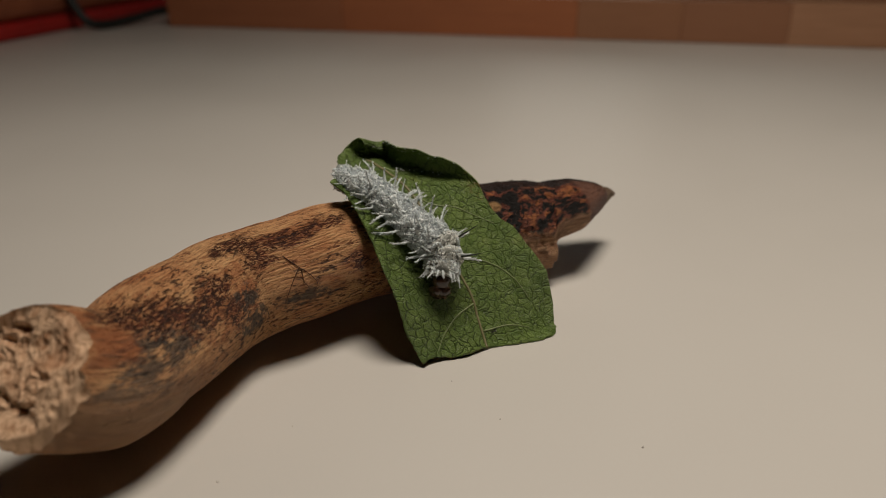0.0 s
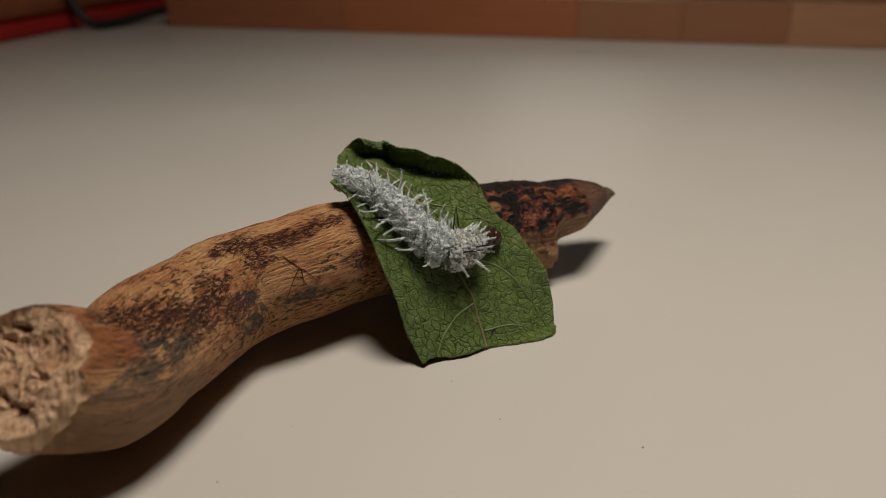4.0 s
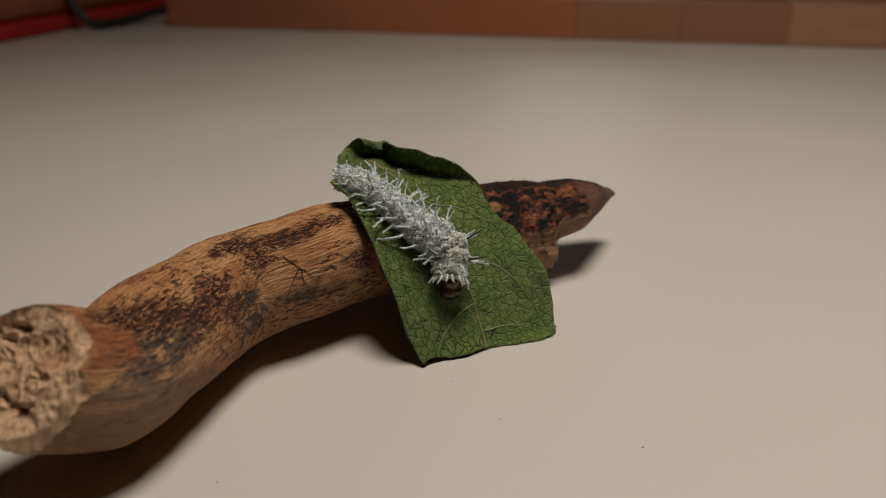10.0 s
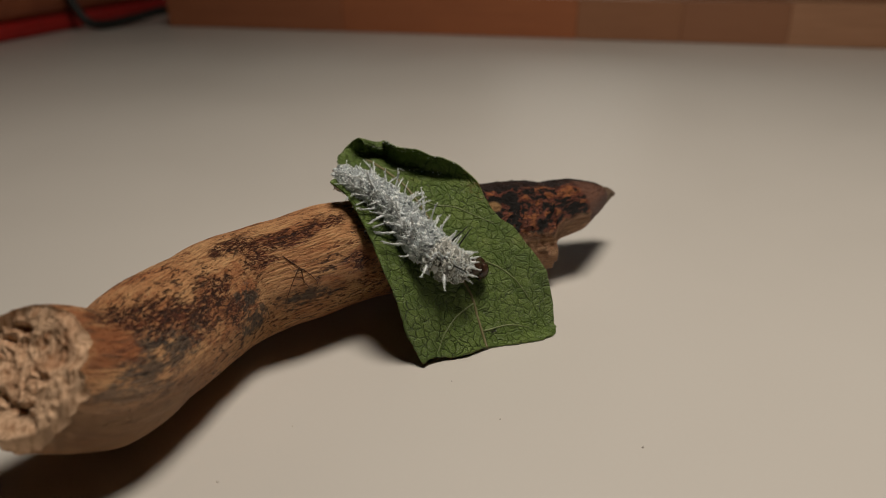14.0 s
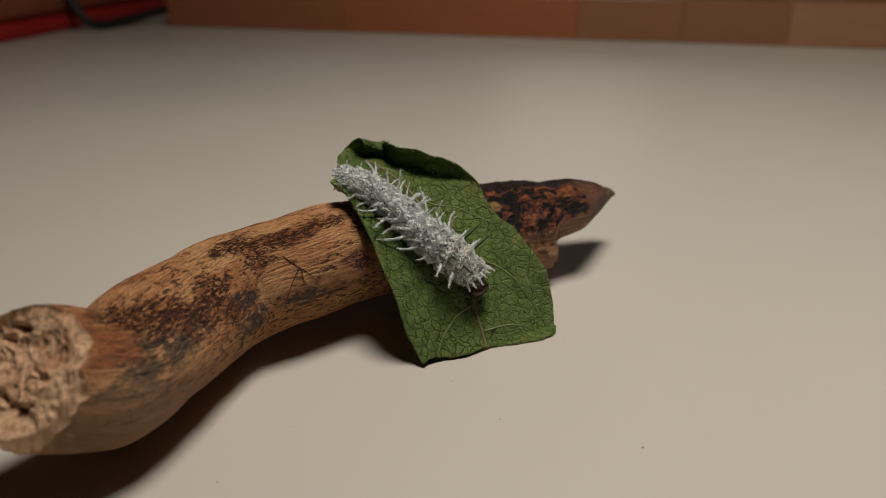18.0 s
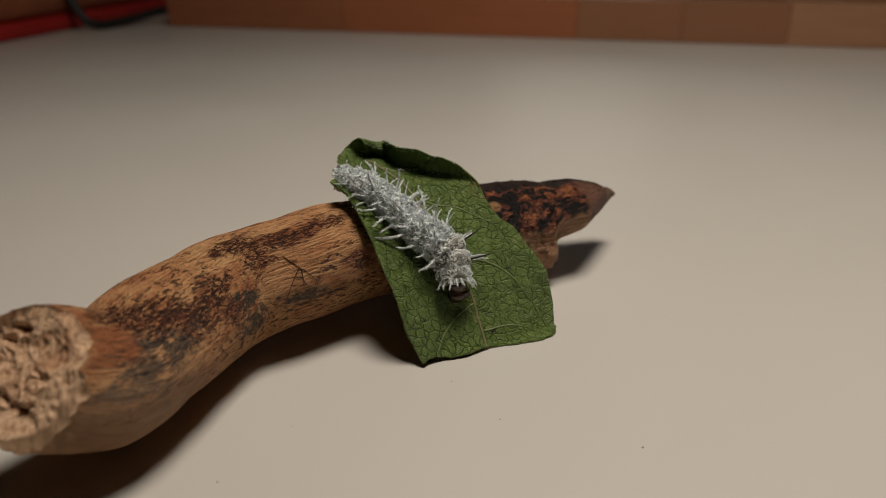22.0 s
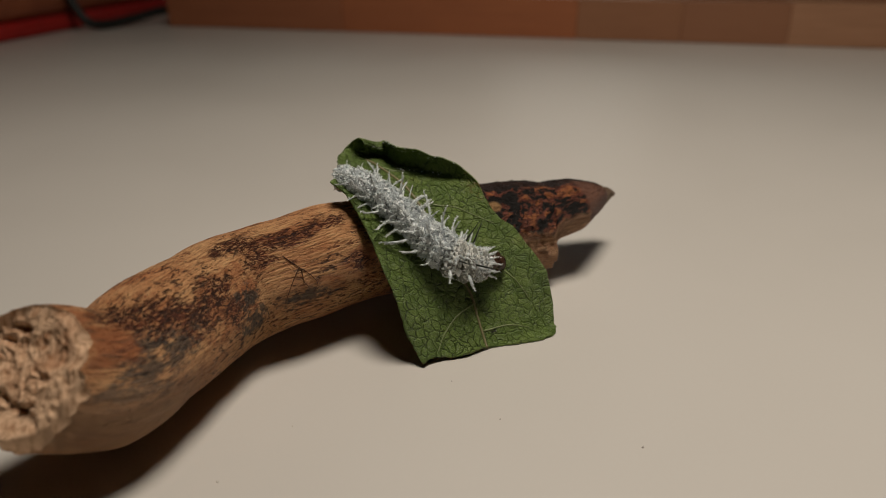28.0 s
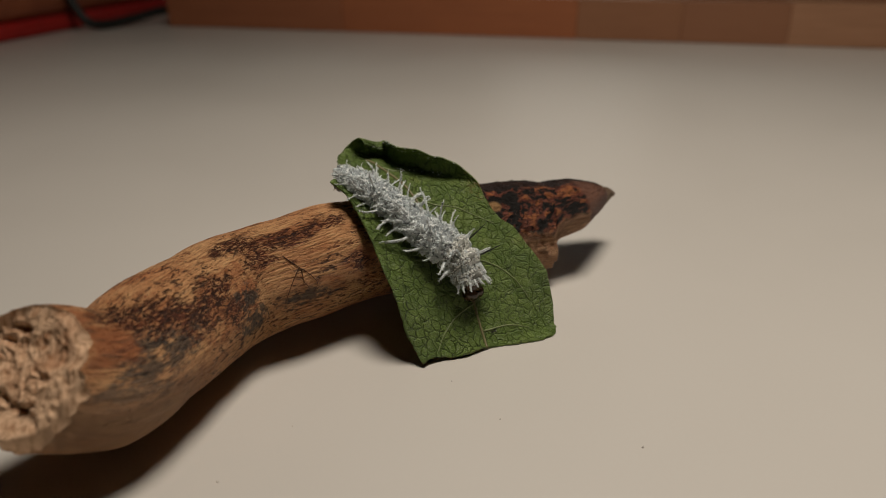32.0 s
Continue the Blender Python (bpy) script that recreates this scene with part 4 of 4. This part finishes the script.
def clods(rng, length, r, count):
    """Crumpled lumps and flakes of wax caked on a body ring, each with its own jagged outline."""
    ico = bmesh.new()
    bmesh.ops.create_icosphere(ico, subdivisions=2, radius=1)
    pts = [v.co.copy() for v in ico.verts]
    tri = [tuple(v.index for v in f.verts) for f in ico.faces]
    ico.free()
    verts, faces = [], []
    for i in range(count):
        a = rng.gauss(0, 1.0)
        f = rng.uniform(-0.95, 0.95)
        if rng.random() < 0.6:
            a = rng.choice((-1.6, -1.1, -0.62, 0.62, 1.1, 1.6)) + rng.gauss(0, 0.15)
            f = rng.gauss(-0.05, 0.35)
        if bald(a, f) and rng.random() < 0.8:
            continue
        d = Vector((0, math.sin(a), math.cos(a)))
        c = Vector((f * length / 2, d.y * r * (1 - 0.2 * f * f), d.z * r * (1 - 0.2 * f * f)))
        size = rng.uniform(0.00025, 0.00075)
        axes = Vector((rng.uniform(0.8, 1.7), rng.uniform(0.35, 0.9), rng.uniform(0.18, 0.55)))
        tip = Vector((1, 0, 0)).cross(d).normalized()
        turn = Matrix((Vector((1, 0, 0)), tip, d)).transposed() @ Euler((rng.gauss(0, 0.5), rng.gauss(0.3, 0.5), rng.uniform(0, 6.28))).to_matrix()
        off = Vector((rng.uniform(0, 90), rng.uniform(0, 90), 0))
        n = len(verts)
        for q in pts:
            k = 1 + 0.75 * noise.noise(q * 1.7 + off) + 0.45 * noise.noise(q * 4.5 + off)
            verts.append(c + turn @ Vector((q.x * axes.x, q.y * axes.y, q.z * axes.z)) * size * max(k, 0.2))
        faces += [(x + n, y + n, z + n) for x, y, z in tri]
    return verts, faces


def granules(rng, length, r, count, rows, spots=False, small=0.00016, large=0.00046):
    """Wax crumbs crusted on a thorax ring, in cross rows."""
    ico = bmesh.new()
    bmesh.ops.create_icosphere(ico, subdivisions=1, radius=1)
    pts = [v.co.copy() for v in ico.verts]
    tri = [tuple(v.index for v in f.verts) for f in ico.faces]
    ico.free()
    verts, faces = [], []
    for i in range(count):
        a = rng.gauss(0, 0.95)
        f = rng.choice(rows) + rng.gauss(0, 0.085)
        if spots and bald(a, f):
            continue
        d = Vector((0, math.sin(a), math.cos(a)))
        rr = r * (1 - (0.20 if spots else 0.34) * f * f)
        c = Vector((f * length / 2, d.y * rr, d.z * rr))
        size = rng.uniform(small, large)
        turn = Euler((rng.uniform(0, 6), rng.uniform(0, 6), rng.uniform(0, 6))).to_matrix()
        n = len(verts)
        for q in pts:
            verts.append(c + turn @ Vector((q.x * size, q.y * size * 0.8, q.z * size * 1.2)) * rng.uniform(0.5, 1.3))
        faces += [(x + n, y + n, z + n) for x, y, z in tri]
    return verts, faces


def mesh_of(name, data, material, smooth=True):
    me = bpy.data.meshes.new(name)
    me.from_pydata([tuple(v) for v in data[0]], [], data[1])
    me.materials.append(material)
    if smooth:
        me.shade_smooth()
    return me


MOVERS = []


def build_caterpillar():
    rng = random.Random(7)
    bug = new("caterpillar")
    bug.location = BASE
    tagged(bug, "white waxy caterpillar with branched spines creeping on the leaf", "caterpillar")
    spines = [mesh_of("spine", thorn(rng, 0.0044 + 0.0006 * k, 0.00032, 0.40, 90), WAX) for k in range(5)]
    wide = [mesh_of("spine", thorn(rng, 0.0046 + 0.0005 * k, 0.00040, 0.3, 80), WAX) for k in range(3)]
    dark = [mesh_of("bare_spine", thorn(rng, 0.0070, 0.00028, 0.10, 4), BARE) for k in range(2)]
    fringe = [mesh_of("fringe_spine", thorn(rng, 0.0026 + 0.0004 * k, 0.00042, 0.2, 30), WAX) for k in range(3)]

    def add_spine(parent, mesh, name, x, angle, r, back, scale=1.0, label=""):
        d = Vector((back, math.sin(angle), math.cos(angle))).normalized()
        p = Vector((x, math.sin(angle) * r * 0.93, math.cos(angle) * r * 0.93))
        ob = new(name, mesh)
        ob.parent = parent
        q = d.to_track_quat("Z", "Y") @ Euler((0, 0, rng.uniform(0, 6.28))).to_quaternion()
        ob.matrix_basis = Matrix.LocRotScale(p, q, (scale, scale, scale))
        if label:
            ob["label"] = label

    for i in range(SEGMENTS):
        r = BODY_R[i]
        thorax = i >= 10
        length = 0.0050 if i < 12 else 0.0052
        seg = new("body_segment", mesh_of("body_segment", segment_skin(rng, length, r, 0.00042 if thorax else 0.00034, 0.36 if thorax else 0.20), CREAM if thorax else SKIN))
        seg.parent = bug
        if thorax:
            seg["label"] = "cream granular thorax ring"
        fl = new("wax_fluff", mesh_of("wax_fluff", fluff(rng, length, r, 110 if i == 12 else 36 if thorax else 165, 0.0010 if thorax else 0.0016), WAX, False))
        fl.parent = seg
        if not thorax or i == 10:
            cl = new("wax_cake", mesh_of("wax_cake", clods(rng, length, r, 120 if i < 10 else 50), WAX, True))
            cl.parent = seg
        if thorax:
            crust = granules(rng, length, r, 800 if i < 12 else 420, (-0.66, -0.26, 0.20, 0.62), False, 0.00009, 0.00032)
        else:
            crust = granules(rng, length, r, 110, (-0.8, -0.4, 0.0, 0.4, 0.8), True, 0.00010, 0.00030)
        gr = new("wax_crust", mesh_of("wax_crust", crust, WAXC if thorax else WAX, False))
        gr.parent = seg
        if i == 12:
            for k in range(9):
                ang = (k - 4) * 0.36 + rng.uniform(-0.08, 0.08)
                add_spine(seg, fringe[k % 3], "fringe_spine", 0.0014, ang, r, 1.9 + rng.uniform(-0.4, 0.5), 0.85)
        elif thorax:
            for sgn in (-1, 1):
                add_spine(seg, wide[rng.randrange(3)], "spine", 0.0, sgn * 0.95, r, rng.uniform(-0.2, 0.3), 0.7)
                add_spine(seg, wide[rng.randrange(3)], "spine", 0.0, sgn * 1.45, r, rng.uniform(0.0, 0.4), 1.1)
                add_spine(seg, fringe[rng.randrange(3)], "spine", 0.0, sgn * 0.35, r, 0.1, 0.5)
                add_spine(seg, dark[i % 2], "bare_spine", 0.0008, sgn * 0.80, r, rng.uniform(0.1, 0.5), 1.0, "bare black spine")
        else:
            for sgn in (-1, 1):
                for ang, sc in ((0.62, 0.85), (1.10, 1.0), (1.60, 1.15)):
                    if i < 2 and ang > 1.5:
                        continue
                    add_spine(seg, spines[rng.randrange(5)], "spine", rng.uniform(-0.0004, 0.0004), sgn * (ang + rng.uniform(-0.09, 0.09)), r, rng.uniform(-0.95, 0.0), sc * rng.uniform(0.6, 1.2) * (0.6 if i < 2 else 1.0))
        MOVERS.append((seg, i))
    # head
    bm = bmesh.new()
    bmesh.ops.create_uvsphere(bm, u_segments=36, v_segments=24, radius=1)
    for v in bm.verts:
        x, y, z = v.co
        lobe = 1 - 0.16 * math.exp(-(y / 0.20) ** 2) * max(0, z + 0.5)
        v.co = Vector((x * 0.0021 * lobe * (1.15 if z < 0 else 1.0) + 0.0004, y * 0.0030, z * 0.0028 * lobe))
    head = part("head", bm, HEAD, bug, "glossy dark brown head", True)
    bm = bmesh.new()
    bmesh.ops.create_cone(bm, cap_ends=True, segments=20, radius1=0.0025, radius2=0.0024, depth=0.0034, matrix=Matrix.Translation((-0.0021, 0, 0.0003)) @ Euler((0, math.pi / 2, 0)).to_matrix().to_4x4())
    part("neck", bm, HEAD, head, "", True)
    for sgn in (-1, 1):
        bm = bmesh.new()
        bmesh.ops.create_uvsphere(bm, u_segments=10, v_segments=8, radius=0.00035, matrix=Matrix.Translation((0.0018, sgn * 0.0019, -0.0016)))
        part("eye", bm, BARE, head, "", True)
        bm = bmesh.new()
        bmesh.ops.create_cone(bm, cap_ends=True, segments=10, radius1=0.0007, radius2=0.0003, depth=0.0016, matrix=Matrix.Translation((0.0018, sgn * 0.0008, -0.0028)) @ Euler((0, 0.5, 0)).to_matrix().to_4x4())
        part("jaw", bm, BARE, head, "", True)
    MOVERS.append((head, SEGMENTS))


# ---- crumbs ----
def build_crumbs():
    for x, y, size, dark_ in ((0.0021, 0.1473, 0.00016, 1), (0.0415, 0.1232, 0.00022, 1), (-0.044, 0.1129, 0.00020, 0), (-0.0326, 0.1302, 0.00014, 0), (0.0125, 0.1326, 0.00014, 1)):
        bm = bmesh.new()
        bmesh.ops.create_icosphere(bm, subdivisions=2, radius=size)
        for v in bm.verts:
            v.co *= 1 + 0.5 * noise.noise(v.co * 2500 + Vector((x * 900, 0, 0)))
            v.co.z = max(v.co.z * 0.6, -size * 0.3)
        ob = part("crumb", bm, DUST if dark_ else PALE, None, "", True)
        ob.location = (x, y, size * 0.3)
        tagged(ob, "tiny dark crumb lying on the table" if dark_ else "tiny pale crumb lying on the table", "crumb", "crumbs on the table")


def motions():
    for ob, index in MOVERS:
        walk(ob, body_rows(index))


build_room()
build_table()
build_board()
build_case()
build_branch()
build_leaf()
build_caterpillar()
build_crumbs()
motions()
